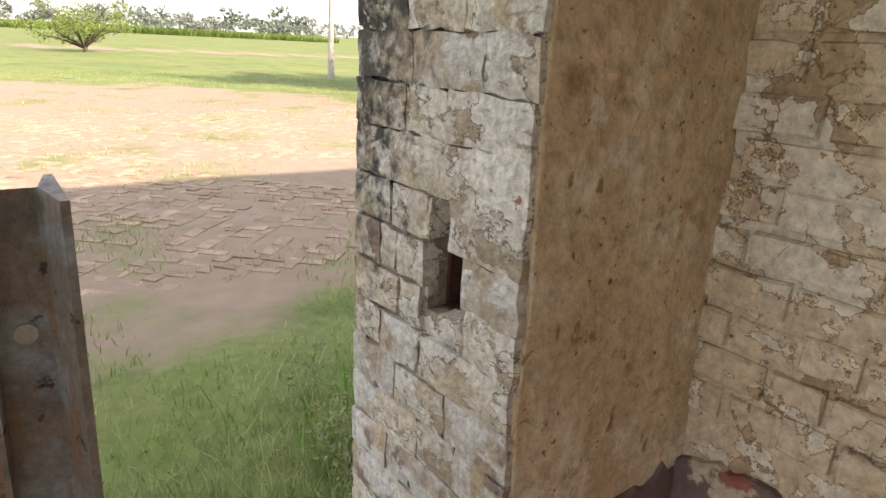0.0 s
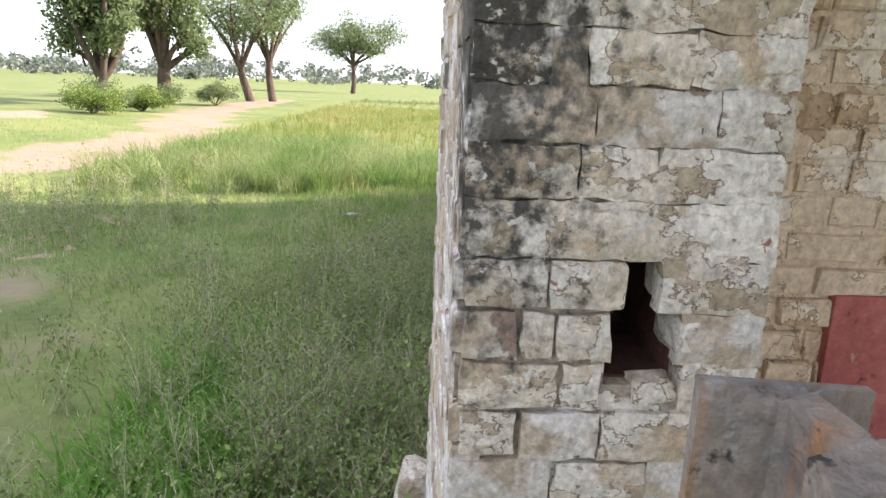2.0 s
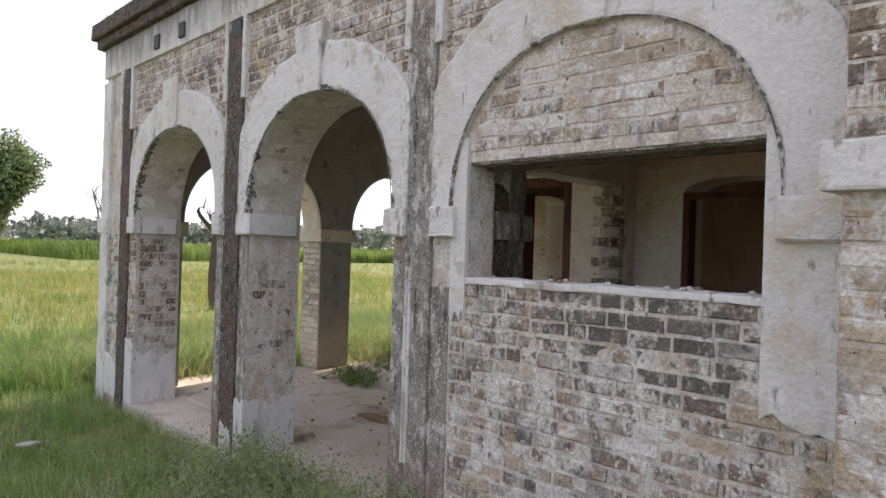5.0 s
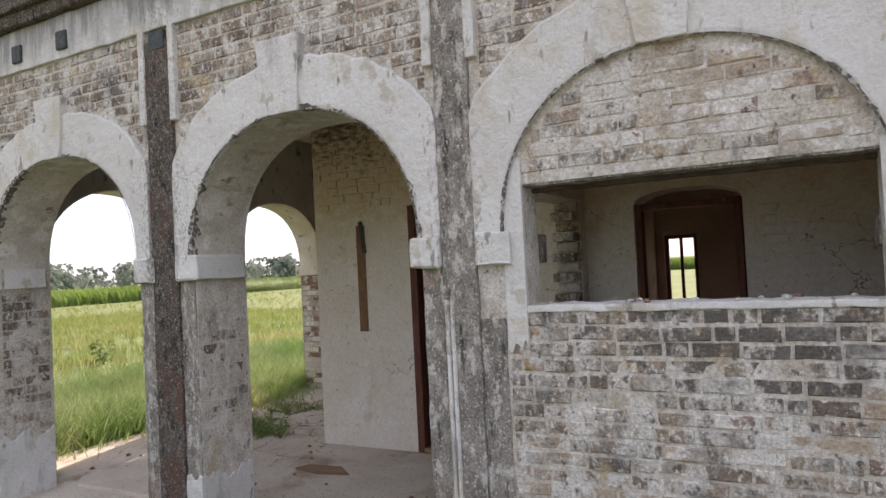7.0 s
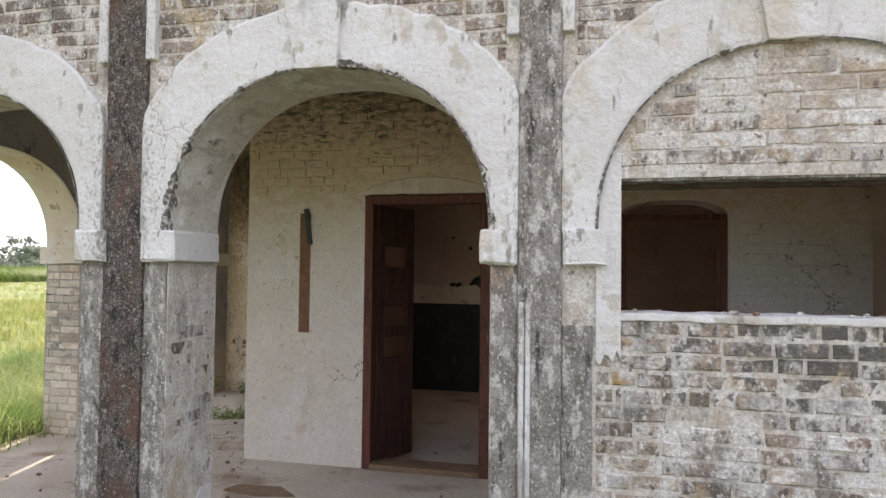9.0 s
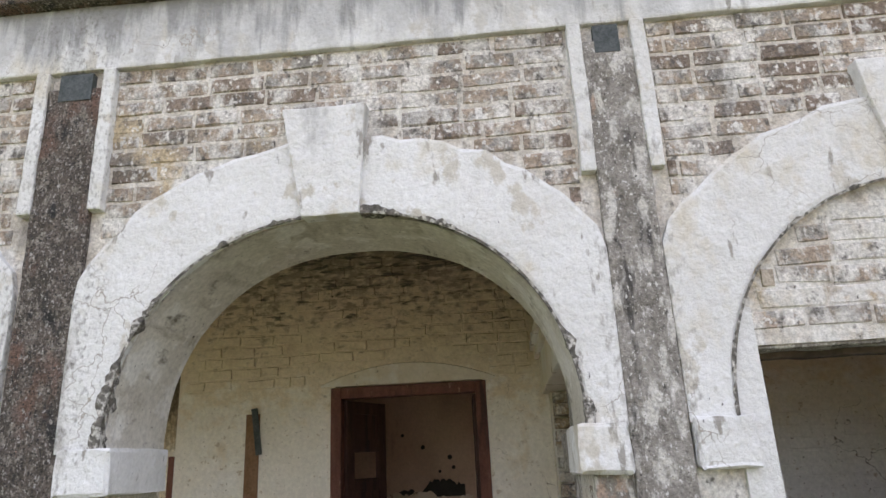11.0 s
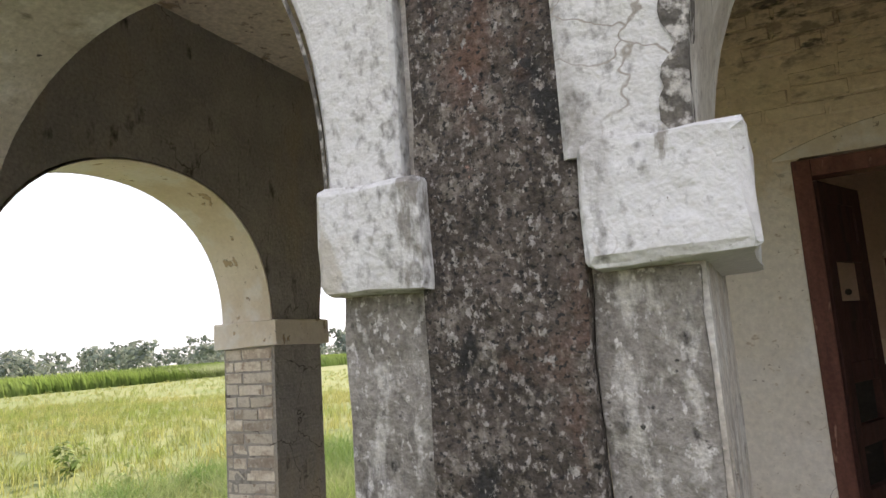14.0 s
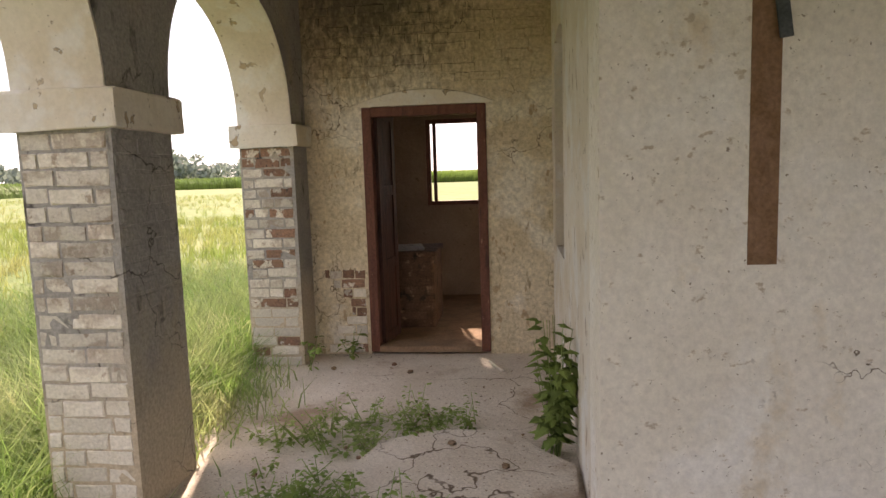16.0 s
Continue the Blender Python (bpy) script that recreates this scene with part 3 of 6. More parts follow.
def dirt_at(x, y):
    """1 where the ground is trodden earth, 0 where it is grass."""
    yard = np.maximum(1.0 - np.hypot((x - 1.0) / 9.5, (y - 12.6) / 10.2), 1.0 - np.hypot((x + 0.5) / 7.5, (y - 12.6) / 11.2))
    yard = np.clip(yard * 4.0, 0, 1)
    track = np.clip(1.6 - near_line(x, y, TRACK) * 0.75, 0, 1)
    stubble = np.where((y > 47) & (x < 34), 0.8, 0.0)
    bank = np.clip(1.5 - np.hypot((x - 20.0) / 3.2, (y - 13.2) / 0.9), 0, 1)
    worn = 0.75 * np.clip(1.6 - 1.2 * np.hypot((x - 3.2) / 1.9, (y - 4.1) / 1.35), 0, 1)
    yard = np.maximum(np.maximum(yard, stubble), np.maximum(bank, worn))
    wob = 0.35 * np.sin(x * 1.7 + 1.3 * np.sin(y * 1.1)) * np.sin(y * 1.9 + 0.7 * np.sin(x * 2.3))
    return np.clip(np.maximum(yard, track) + wob * (np.maximum(yard, track) > 0.02), 0, 1)


def height_at(x, y):
    z = 0.025 * np.sin(x * 0.9) * np.sin(y * 0.8 + 1.0) + 0.012 * np.sin(x * 2.7 + y * 1.9)
    z = z + 0.35 * np.exp(-(((x - 20) / 6) ** 2 + ((y - 15) / 3.0) ** 2))
    inside = (x > -4) & (x < 9.1) & (y < 0.75)
    return np.where(inside, -0.03, z)


def ground_sheet():
    xs = np.concatenate([[-2500, -800, -250, -90, -40], np.arange(-16, 44, 0.5), [50, 60, 75, 100, 140, 220, 400, 900, 2500]])
    ys = np.concatenate([[-2500, -900, -400, -220, -140, -90, -60, -40], np.arange(-28, 34, 0.5), [40, 50, 65, 90, 140, 250, 600, 2500]])
    gx, gy = np.meshgrid(xs, ys)
    near = (np.abs(gx) < 60) & (np.abs(gy) < 60)
    gz = np.where(near, height_at(gx, gy), 0.0)
    verts = np.stack([gx, gy, gz], -1).reshape(-1, 3)
    w, h = len(xs), len(ys)
    idx = np.arange(w * h).reshape(h, w)
    faces = np.stack([idx[:-1, :-1], idx[:-1, 1:], idx[1:, 1:], idx[1:, :-1]], -1).reshape(-1, 4)
    me = bpy.data.meshes.new("ground")
    me.from_pydata(verts.tolist(), [], faces.tolist())
    att = me.attributes.new("dirt", "FLOAT", "POINT")
    att.data.foreach_set("value", np.where(near, dirt_at(gx, gy), 0).reshape(-1).astype(np.float32))
    m = material("field_ground", (0.13, 0.185, 0.055), (0.19, 0.22, 0.08), 0.25, 0.97, 0.5, 14, [((0.11, 0.15, 0.05), 0.9, 0.52, 0.66), ((0.33, 0.27, 0.17), 2.3, 0.66, 0.75)])
    n, l = m.node_tree.nodes, m.node_tree.links
    bsdf = n["Principled BSDF"]
    src = bsdf.inputs["Base Color"].links[0].from_socket
    a = n.new("ShaderNodeAttribute")
    a.attribute_name = "dirt"
    geo = n.new("ShaderNodeNewGeometry")
    t = n.new("ShaderNodeTexNoise")
    t.inputs["Scale"].default_value, t.inputs["Detail"].default_value = 1.6, 6
    l.new(geo.outputs["Position"], t.inputs["Vector"])
    t2 = n.new("ShaderNodeTexNoise")
    t2.inputs["Scale"].default_value, t2.inputs["Detail"].default_value = 5.0, 5
    l.new(geo.outputs["Position"], t2.inputs["Vector"])
    add = n.new("ShaderNodeMath")
    add.operation = "MULTIPLY_ADD"
    add.inputs[1].default_value = 0.86
    l.new(a.outputs["Fac"], add.inputs[0])
    sh = n.new("ShaderNodeMath")
    sh.operation = "SUBTRACT"
    sh.inputs[1].default_value = 0.62
    l.new(t.outputs["Fac"], sh.inputs[0])
    l.new(sh.outputs[0], add.inputs[2])
    mr = n.new("ShaderNodeMapRange")
    mr.inputs[1].default_value, mr.inputs[2].default_value = 0.3, 0.65
    l.new(add.outputs[0], mr.inputs[0])
    dcol = n.new("ShaderNodeMix")
    dcol.data_type = "RGBA"
    dcol.inputs[6].default_value, dcol.inputs[7].default_value = (0.37, 0.285, 0.21, 1), (0.23, 0.175, 0.13, 1)
    l.new(t2.outputs["Fac"], dcol.inputs[0])
    mx = n.new("ShaderNodeMix")
    mx.data_type = "RGBA"
    l.new(mr.outputs[0], mx.inputs[0])
    l.new(src, mx.inputs[6])
    l.new(dcol.outputs[2], mx.inputs[7])
    l.new(mx.outputs[2], bsdf.inputs["Base Color"])
    me.materials.append(m)
    return tagged(new("ground", me), "flat grassy ground with a trodden earth yard", "ground", kind="structure")


ground_sheet()
floor = part("floor", boxes((-3.9, END_OUT + 0.05, -7.4, FRONT + 0.02, -0.1, FLOOR, 0.01)), M_FLOOR)
tagged(floor, "dusty cracked concrete veranda floor", "floor", kind="structure")

# ---- front wall with its arches ----
wall_front = part("wall_front", wall_mesh(FRONT_FACE, 1.2, END_OUT, -0.05, PARAPET, DEEP, [
    (ARCH_A[0], ARCH_A[1], SPRING, RISE, -0.05), (ARCH_B[0], ARCH_B[1], SPRING, RISE, -0.05), (ARCH_C[0], ARCH_C[1], SPRING, 0.83, -0.05)]), M_JOINT)
tagged(wall_front, "whitewashed brick arcade wall with black weather stains", "wall", kind="structure")


def ring(m, c, a, width, lo, hi, proud, seed, parent, rise=RISE, name="arch_band", depth=0.03):
    """A flat plaster band round an arch, its outer edge cut off at lo and hi."""
    rng = random.Random(seed)
    bm = bmesh.new()
    n = 44
    inner, outer = arch_points(c, a, SPRING, rise, n), arch_points(c, a + width, SPRING, rise + width, n)
    rows = []
    for (xi, zi), (xo, zo) in zip(inner, outer):
        xo, zo = xo + rng.uniform(-0.012, 0.012), zo + rng.uniform(-0.014, 0.014)
        if not lo <= xo <= hi:
            k = ((hi if xo > hi else lo) - xi) / (xo - xi)
            xo, zo = xi + k * (xo - xi), zi + k * (zo - zi)
        xi, zi = xi + rng.uniform(-0.004, 0.004), zi + rng.uniform(-0.004, 0.004)
        rows.append([bm.verts.new(m @ Vector(p)) for p in ((xi, -depth, zi), (xi, proud - 0.004, zi), (xi + (xo - xi) * 0.05, proud, zi + (zo - zi) * 0.05),
                     (xi + (xo - xi) * 0.95, proud, zi + (zo - zi) * 0.95), (xo, proud - 0.006, zo), (xo, -depth, zo))])
    for a_, b_ in zip(rows, rows[1:]):
        for k in range(5):
            bm.faces.new((a_[k], a_[k + 1], b_[k + 1], b_[k]))
    for r in (rows[0], rows[-1]):
        bm.faces.new(r)
    bmesh.ops.recalc_face_normals(bm, faces=bm.faces)
    return part(name, bm, M_WHITE, parent, "whitewashed plaster arch band")


def keystone(m, c, zb, zt, w0, w1, proud, parent, tilt=0.0):
    bm = bmesh.new()
    box(bm, -0.5, 0.5, -0.02, proud, 0, 1, 0.01)
    for v in bm.verts:
        k = v.co.z
        v.co = m @ Vector((c + tilt * k + v.co.x * (w0 + (w1 - w0) * k), v.co.y, zb + (zt - zb) * k))
    roughen(bm, 0.06, 0.006)
    return part("keystone", bm, M_WHITE, parent, "whitewashed keystone, its top broken")


infill = part("infill", wall_mesh(facing((0, FRONT - 0.002, 0), (1, 0, 0), (0, 1, 0)), ARCH_C[0] - ARCH_C[1] - 0.03, ARCH_C[0] + ARCH_C[1] + 0.03, -0.05, SPRING + 0.86, 0.2, [(2.68, 0.76, 2.268, 0, 1.645)]), M_JOINT, wall_front, "thin brick infill of the arch with a window opening")
part("inner_impost", roughen(boxes((3.485, 3.56, FRONT - DEEP - 0.02, FRONT - 0.29, 1.872, 2.03, 0.01)), 0.05, 0.006), M_CEMENT_PALE, wall_front, "grey impost block inside the arch")
part("inner_impost", roughen(boxes((1.84, 1.92, FRONT - DEEP - 0.02, FRONT - 0.29, 1.872, 2.03, 0.01)), 0.05, 0.006), M_CEMENT_PALE, wall_front, "grey impost block inside the arch")
part("reveal_coat", roughen(boxes((3.532, 3.56, FRONT - DEEP + 0.005, FRONT - 0.206, 0.13, 2.3, 0.006)), 0.05, 0.008), M_CEMENT, wall_front, "black-streaked cement on the arch's jamb")
part("reveal_rib", roughen(boxes((3.515, 3.56, FRONT - 0.30, FRONT - 0.265, 0.13, 2.4, 0.006)), 0.05, 0.005), M_CEMENT_PALE, wall_front, "pale vertical rib on the arch's jamb")


def arris_lichen(c, a, rise, seed, most=0.03):
    """Black growth along the inner arris of an arch band, ragged and broken, wrapped over its edge."""
    rng = random.Random(seed)
    bm = bmesh.new()
    w, cols = 0.0, []
    for x, z in arch_points(c, a, SPRING, rise, 190):
        low = 1.0 - min(1.0, (z - SPRING) / rise)
        w = min(most, max(-0.03, w + rng.uniform(-0.013, 0.0128) + 0.001 * low))
        k = max(0.0, w)
        out, xi, zi = 1 + k / a, c + (x - c) * (1 - 0.008 / a), z - 0.007
        cols.append([bm.verts.new(FRONT_FACE @ Vector(p)) for p in ((c + (x - c) * out, 0.0385, SPRING + (z - SPRING) * out), (x, 0.0385, z), (xi, 0.036, zi), (xi, 0.034 - 2.2 * k * rng.uniform(0.5, 1.2), zi))])
    for q, r in zip(cols, cols[1:]):
        for k in range(3):
            bm.faces.new((q[k], q[k + 1], r[k + 1], r[k]))
    return part("arris_stain", bm, M_LICHEN, wall_front, "black lichen along the arch's inner edge")


for (c, a), rise, seed, most in ((ARCH_A, RISE, 51, 0.03), (ARCH_B, RISE, 52, 0.03), (ARCH_C, 0.83, 53, 0.008)):
    arris_lichen(c, a, rise, seed, most)
ring(FRONT_FACE, *ARCH_A, 0.32, 6.17, 8.24, 0.035, 11, wall_front)
ring(FRONT_FACE, *ARCH_B, 0.32, 3.90, 5.92, 0.035, 12, wall_front)
ring(FRONT_FACE, *ARCH_C, 0.32, 1.60, 3.70, 0.035, 13, wall_front, rise=0.83)
for (c, a), tilt in ((ARCH_A, 0.02), (ARCH_B, 0.03), (ARCH_C, 0.02)):
    keystone(FRONT_FACE, c + 0.02, SPRING + RISE - 0.015, 3.31, 0.22, 0.34, 0.06, wall_front, tilt)


def impost(m, u0, u1, out, parent, depth=DEEP + 0.03, z0=1.872, z1=2.035, mat=M_WHITE):
    bm = bmesh.new()
    box(bm, u0, u1, -depth, out, z0, z1, 0.012, 0.005, random.Random(int(u0 * 100)))
    bmesh.ops.transform(bm, matrix=m, verts=bm.verts)
    roughen(bm, 0.05, 0.006)
    return part("impost", bm, mat, parent, "chipped white impost block")


for u0, u1 in ((5.695, 5.90), (6.13, 6.315), (3.905, 4.075), (8.02, 8.24), (8.85, 9.13)):
    impost(FRONT_FACE, u0, u1, 0.055, wall_front, 0.38)
impost(FRONT_FACE, 3.50, 3.69, 0.055, wall_front, 0.02)
impost(FRONT_FACE, 1.60, 1.88, 0.055, wall_front, 0.02)

for u0, u1, coat in ((5.905, 6.15, M_CEMENT), (3.70, 3.90, M_CEMENT_PALE), (8.27, 8.50, M_CEMENT)):
    part("pilaster", roughen(boxes((u0, u1, FRONT - 0.02, FRONT + 0.028, -0.05, 3.52, 0.008)), 0.05, 0.006), coat, wall_front, "black-streaked cement pilaster")
    for a, b in ((u0 - 0.055, u0 + 0.002), (u1 - 0.002, u1 + 0.055)):
        part("pilaster_margin", roughen(boxes((a, b, FRONT - 0.02, FRONT + 0.04, 2.95, 3.6, 0.008)), 0.06, 0.005), M_WHITE, wall_front, "white plaster edge strip")
    # Solid dark panel painted as the shaded depth of the drain slot.
    part("drain_hole", boxes((u0 + 0.05, u1 - 0.05, FRONT - 0.01, FRONT + 0.031, 3.46, 3.585)), M_SLATE, wall_front, "dark panel as the shade inside a drain slot")
for u0, u1, z1 in ((5.766, 5.903, 1.87), (6.152, 6.30, 1.87), (3.902, 4.03, 1.87), (3.56, 3.698, 1.6)):
    part("cement_coat", roughen(boxes((u0, u1, FRONT - 0.02, FRONT + 0.008, -0.05, z1, 0.004)), 0.05, 0.008), M_CEMENT_PALE, wall_front, "grey bleached cement coat, blackened in streaks")
part("corner_quoin", roughen(boxes((8.86, END_OUT + 0.02, FRONT - 0.4, FRONT + 0.03, -0.05, 3.55, 0.01)), 0.1, 0.008), M_WHITE, wall_front, "stained white corner strip")
part("window_sill", roughen(boxes((1.9, 3.46, FRONT - 0.215, FRONT + 0.014, 1.628, 1.662, 0.008)), 0.06, 0.008), M_WHITE, wall_front, "rough mortar sill")
part("lintel", roughen(boxes((1.9, 3.46, FRONT - 0.13, FRONT - 0.012, 2.256, 2.31, 0.006)), 0.05, 0.006), M_CEMENT_PALE, wall_front, "chipped cement lintel")
part("lintel", roughen(boxes((1.9, 3.46, FRONT - 0.20, FRONT - 0.135, 2.236, 2.31, 0.006)), 0.05, 0.006), M_BARK, wall_front, "weathered timber lintel")
part("frieze", roughen(boxes((1.2, END_OUT + 0.03, FRONT - 0.05, FRONT + 0.03, 3.60, 3.93, 0.01)), 0.16, 0.007), M_WHITE, wall_front, "stained white frieze")
part("cornice", roughen(boxes((1.2, END_OUT + 0.12, FRONT - 0.3, FRONT + 0.10, 3.93, 4.03, 0.02), (1.2, END_OUT + 0.16, FRONT - 0.3, FRONT + 0.15, 4.03, 4.20, 0.02)), 0.12, 0.012), M_CEMENT, wall_front, "blackened moulded cornice")
# Dark blocks show the vents' shaded openings; the frieze is not pierced.
for u in (7.62, 7.05):
    part("vent", boxes((u - 0.06, u + 0.06, FRONT, FRONT + 0.05, 3.66, 3.80, 0.01)), M_SLATE, wall_front, "small dark block as a square vent's shaded opening")

def ragged(parent, m, u0, u1, z0, z1, out, mat, seed, label, name="plaster_patch", jag=0.08):
    """A thin coat of plaster with a broken upper edge."""
    rng = random.Random(seed)
    bm = bmesh.new()
    n = max(6, int((u1 - u0) / 0.025))
    h = z1
    cols = []
    for i in range(n + 1):
        u = u0 + (u1 - u0) * i / n
        h = min(z1 + jag, max(z1 - jag, h + rng.uniform(-jag, jag) * 0.5))
        cols.append([bm.verts.new(m @ Vector(p)) for p in ((u, out, z0), (u, out, h - 0.008), (u, out - 0.006, h), (u, -0.01, h))])
    for a, c in zip(cols, cols[1:]):
        for k in range(3):
            bm.faces.new((a[k], c[k], c[k + 1], a[k + 1]))
    for c in (cols[0], cols[-1]):
        bm.faces.new((c[0], c[1], c[3], bm.verts.new(c[0].co + (c[3].co - c[2].co))))
    bmesh.ops.recalc_face_normals(bm, faces=bm.faces)
    return part(name, bm, mat, parent, label)


UNDER_FACE = Matrix.Scale(-1, 4, (0, 0, 1)) @ FRONT_FACE
ragged(wall_front, UNDER_FACE, 1.62, 1.925, -2.3, -1.2, 0.02, M_WHITE, 61, "white plaster strip beside the window, its foot broken", "window_margin", 0.07)
ragged(wall_front, UNDER_FACE, 3.437, 3.545, -2.4, -1.5, 0.02, M_WHITE, 62, "white plaster strip beside the window, its foot broken", "window_margin", 0.12)
part("reveal_coat", roughen(boxes((6.28, 6.337, FRONT - DEEP - 0.004, FRONT - 0.11, -0.02, 1.875, 0.02)), 0.05, 0.012), M_CEMENT_PALE, wall_front, "thick grey plaster, stained and bulging, on the arch's jamb")
part("inner_impost", roughen(boxes((6.29, 6.405, FRONT - DEEP - 0.03, FRONT - 0.12, 1.885, 2.035, 0.014)), 0.05, 0.007), M_WHITE, wall_front, "chipped white impost block inside the arch")
for u0, u1, z1, o in ((5.76, 5.925, 0.62, 0.018), (8.075, 8.28, 0.75, 0.018), (5.925, 6.1, 0.3, 0.036), (8.5, 8.86, 0.5, 0.018)):
    ragged(wall_front, FRONT_FACE, u0, u1, 0.0, z1, o, M_WHITE, int(u0 * 10), "fresh white plaster foot")
ragged(wall_front, facing((5.765, 0, 0), (0, 1, 0), (-1, 0, 0)), FRONT - DEEP + 0.01, FRONT, 0.0, 0.6, 0.01, M_WHITE, 3, "fresh white plaster foot")
ragged(wall_front, facing((8.08, 0, 0), (0, 1, 0), (-1, 0, 0)), FRONT - DEEP + 0.01, FRONT, 0.0, 0.7, 0.01, M_WHITE, 4, "fresh white plaster foot")
for u in (3.85, 3.88):
    bm = bmesh.new()
    bmesh.ops.create_cone(bm, segments=12, radius1=0.012, radius2=0.012, depth=1.12, cap_ends=True)
    bmesh.ops.translate(bm, vec=(u, FRONT + 0.03, 1.14), verts=bm.verts)
    part("moulded_rib", bm, M_WHITE, wall_front, "white moulded rib")
for c, a in (ARCH_A, ARCH_B):
    bm = bmesh.new()
    pts = arch_points(c, a - 0.005, SPRING, RISE - 0.005, 36)
    for (xa, za), (xb, zb) in zip(pts, pts[1:]):
        for y0, y1 in ((FRONT - 0.004, FRONT - 0.2), (FRONT - 0.2, FRONT - DEEP + 0.003)):
            bm.faces.new([bm.verts.new(p) for p in ((xa, y0, za), (xb, y0, zb), (xb, y1, zb), (xa, y1, za))])
    bmesh.ops.remove_doubles(bm, verts=bm.verts, dist=0.0005)
    for v in bm.verts:
        v.co += noise.noise_vector(v.co * 6.0) * 0.003
    bmesh.ops.recalc_face_normals(bm, faces=bm.faces)
    part("soffit_plaster", bm, M_SOFFIT, wall_front, "grey lime plaster on the arch soffit")

# ---- end wall of the arcade ----
wall_end = part("wall_end", wall_mesh(END_FACE, -0.259, 7.35, -0.05, PARAPET, END_OUT - END_IN, [
    (0.965, 0.955, SPRING, 0.87, -0.05), (3.355, 0.93, SPRING, 0.87, -0.05)]), M_GREYPLASTER)
tagged(wall_end, "grey rendered arcade wall with cream arch soffits", "wall", kind="structure")
for y0, y1 in ((-2.45, -1.90), (-4.66, -4.26), (-0.04, 0.25)):
    bm = bmesh.new()
    box(bm, END_IN - 0.05, END_OUT + 0.06, y0 - 0.02, y1 + 0.02, 1.86, 2.03, 0.012, 0.004, random.Random(3))
    part("impost", roughen(bm, 0.06, 0.006), M_CREAM, wall_end, "cream impost block")
for c, a in ((-0.965, 0.955), (-3.355, 0.93)):
    bm = bmesh.new()
    pts = arch_points(c, a - 0.004, SPRING, 0.866, 32)
    for (ya, za), (yb, zb) in zip(pts, pts[1:]):
        q = [(END_IN + 0.003, ya, za), (END_OUT - 0.003, ya, za), (END_OUT - 0.003, yb, zb), (END_IN + 0.003, yb, zb)]
        bm.faces.new([bm.verts.new(p) for p in q])
        q2 = [(p[0], p[1] + (c - p[1]) * 0.012, p[2] - 0.008) for p in q]
        bm.faces.new([bm.verts.new(p) for p in q2[::-1]])
    bmesh.ops.remove_doubles(bm, verts=bm.verts, dist=0.0005)
    part("soffit_plaster", bm, M_CREAM, wall_end, "cream plaster on the arch soffit")
part("cornice", roughen(boxes((END_OUT - 0.2, END_OUT + 0.15, -7.3, FRONT - 0.31, 3.93, 4.2, 0.02)), 0.12, 0.012), M_CEMENT, wall_end, "blackened cornice")

# ---- porch pier, porch and its walls ----
wall_pier = part("wall_pier", wall_mesh(facing((JAMB + 0.012, 0, 0), (0, 1, 0), (-1, 0, 0)), PORCH_IN, PORCH, -0.05, 4.9, 0.3, [(0.7725, 0.0575, 1.347, 0, 1.148)]), M_JOINT_DARK)
tagged(wall_pier, "flaking whitewashed brick porch pier with a broken hole", "pier", kind="structure")
part("core", boxes((JAMB + 0.3125, PIER_END, PORCH_IN, PORCH, -0.05, 4.9)), M_JOINT_PIER, wall_pier)
part("inner_plaster", roughen(boxes((JAMB + 0.012, 1.062, PORCH_IN - 0.012, PORCH_IN + 0.004, 0.0, 2.6, 0.004)), 0.05, 0.009, 7.0), M_OCHRE, wall_pier, "brown stained plaster")
ragged(wall_pier, facing((0, PORCH_IN - 0.012, 0), (1, 0, 0), (0, -1, 0)), 0.80, 1.05, 0.13, 0.82, 0.006, M_DARKDADO, 65, "flaked dark dado on the plaster", "dark_dado", 0.07)
# Clay red lining, coloured darker to put the hole's shade into it.
part("hole_lining", boxes((JAMB + 0.285, JAMB + 0.298, 0.70, 0.84, 1.14, 1.36), (JAMB + 0.05, JAMB + 0.285, 0.822, 0.8295, 1.15, 1.345), (JAMB + 0.05, JAMB + 0.285, 0.7155, 0.722, 1.15, 1.345), (JAMB + 0.04, JAMB + 0.285, 0.7225, 0.8215, 1.144, 1.153), (JAMB + 0.04, JAMB + 0.285, 0.7225, 0.8215, 1.339, 1.3445)), M_HOLE_SHADE_RED, wall_pier, "red clay inside of the hole, darkened as its shade")
part("hole_rubble", roughen(boxes((JAMB - 0.002, JAMB + 0.06, 0.718, 0.786, 1.12, 1.160, 0.012)), 0.02, 0.010, 26.0), M_BRICK_PALE, wall_pier, "crumbled mortar at the foot of the hole")
for y0, y1, z0, z1 in ((0.752, 0.640, 1.275, 1.342), (0.86, 0.811, 1.274, 1.342), (0.73, 0.70, 1.20, 1.258)):
    part("brick", roughen(boxes((JAMB - 0.004, JAMB + 0.10, y1, y0, z0, z1, 0.008)), 0.02, 0.006, 26.0), M_BRICK_PALE, wall_pier, "broken brick at the hole's edge")
part("impost", roughen(boxes((JAMB - 0.05, PIER_END + 0.055, PORCH - 0.46, PORCH + 0.05, 2.012, 2.165, 0.012)), 0.06, 0.006), M_WHITE, wall_pier, "white impost block")
part("plinth_stone", roughen(boxes((1.50, 1.66, PORCH - 0.1, PORCH + 0.10, -0.03, 0.42, 0.05)), 0.05, 0.03), M_BRICK_PALE, wall_pier, "broken white plinth corner")
wall_porch = part("wall_porch", boxes((1.062, 1.42, -4.0, PORCH_IN, -0.05, 4.4)), M_PORCHWALL)
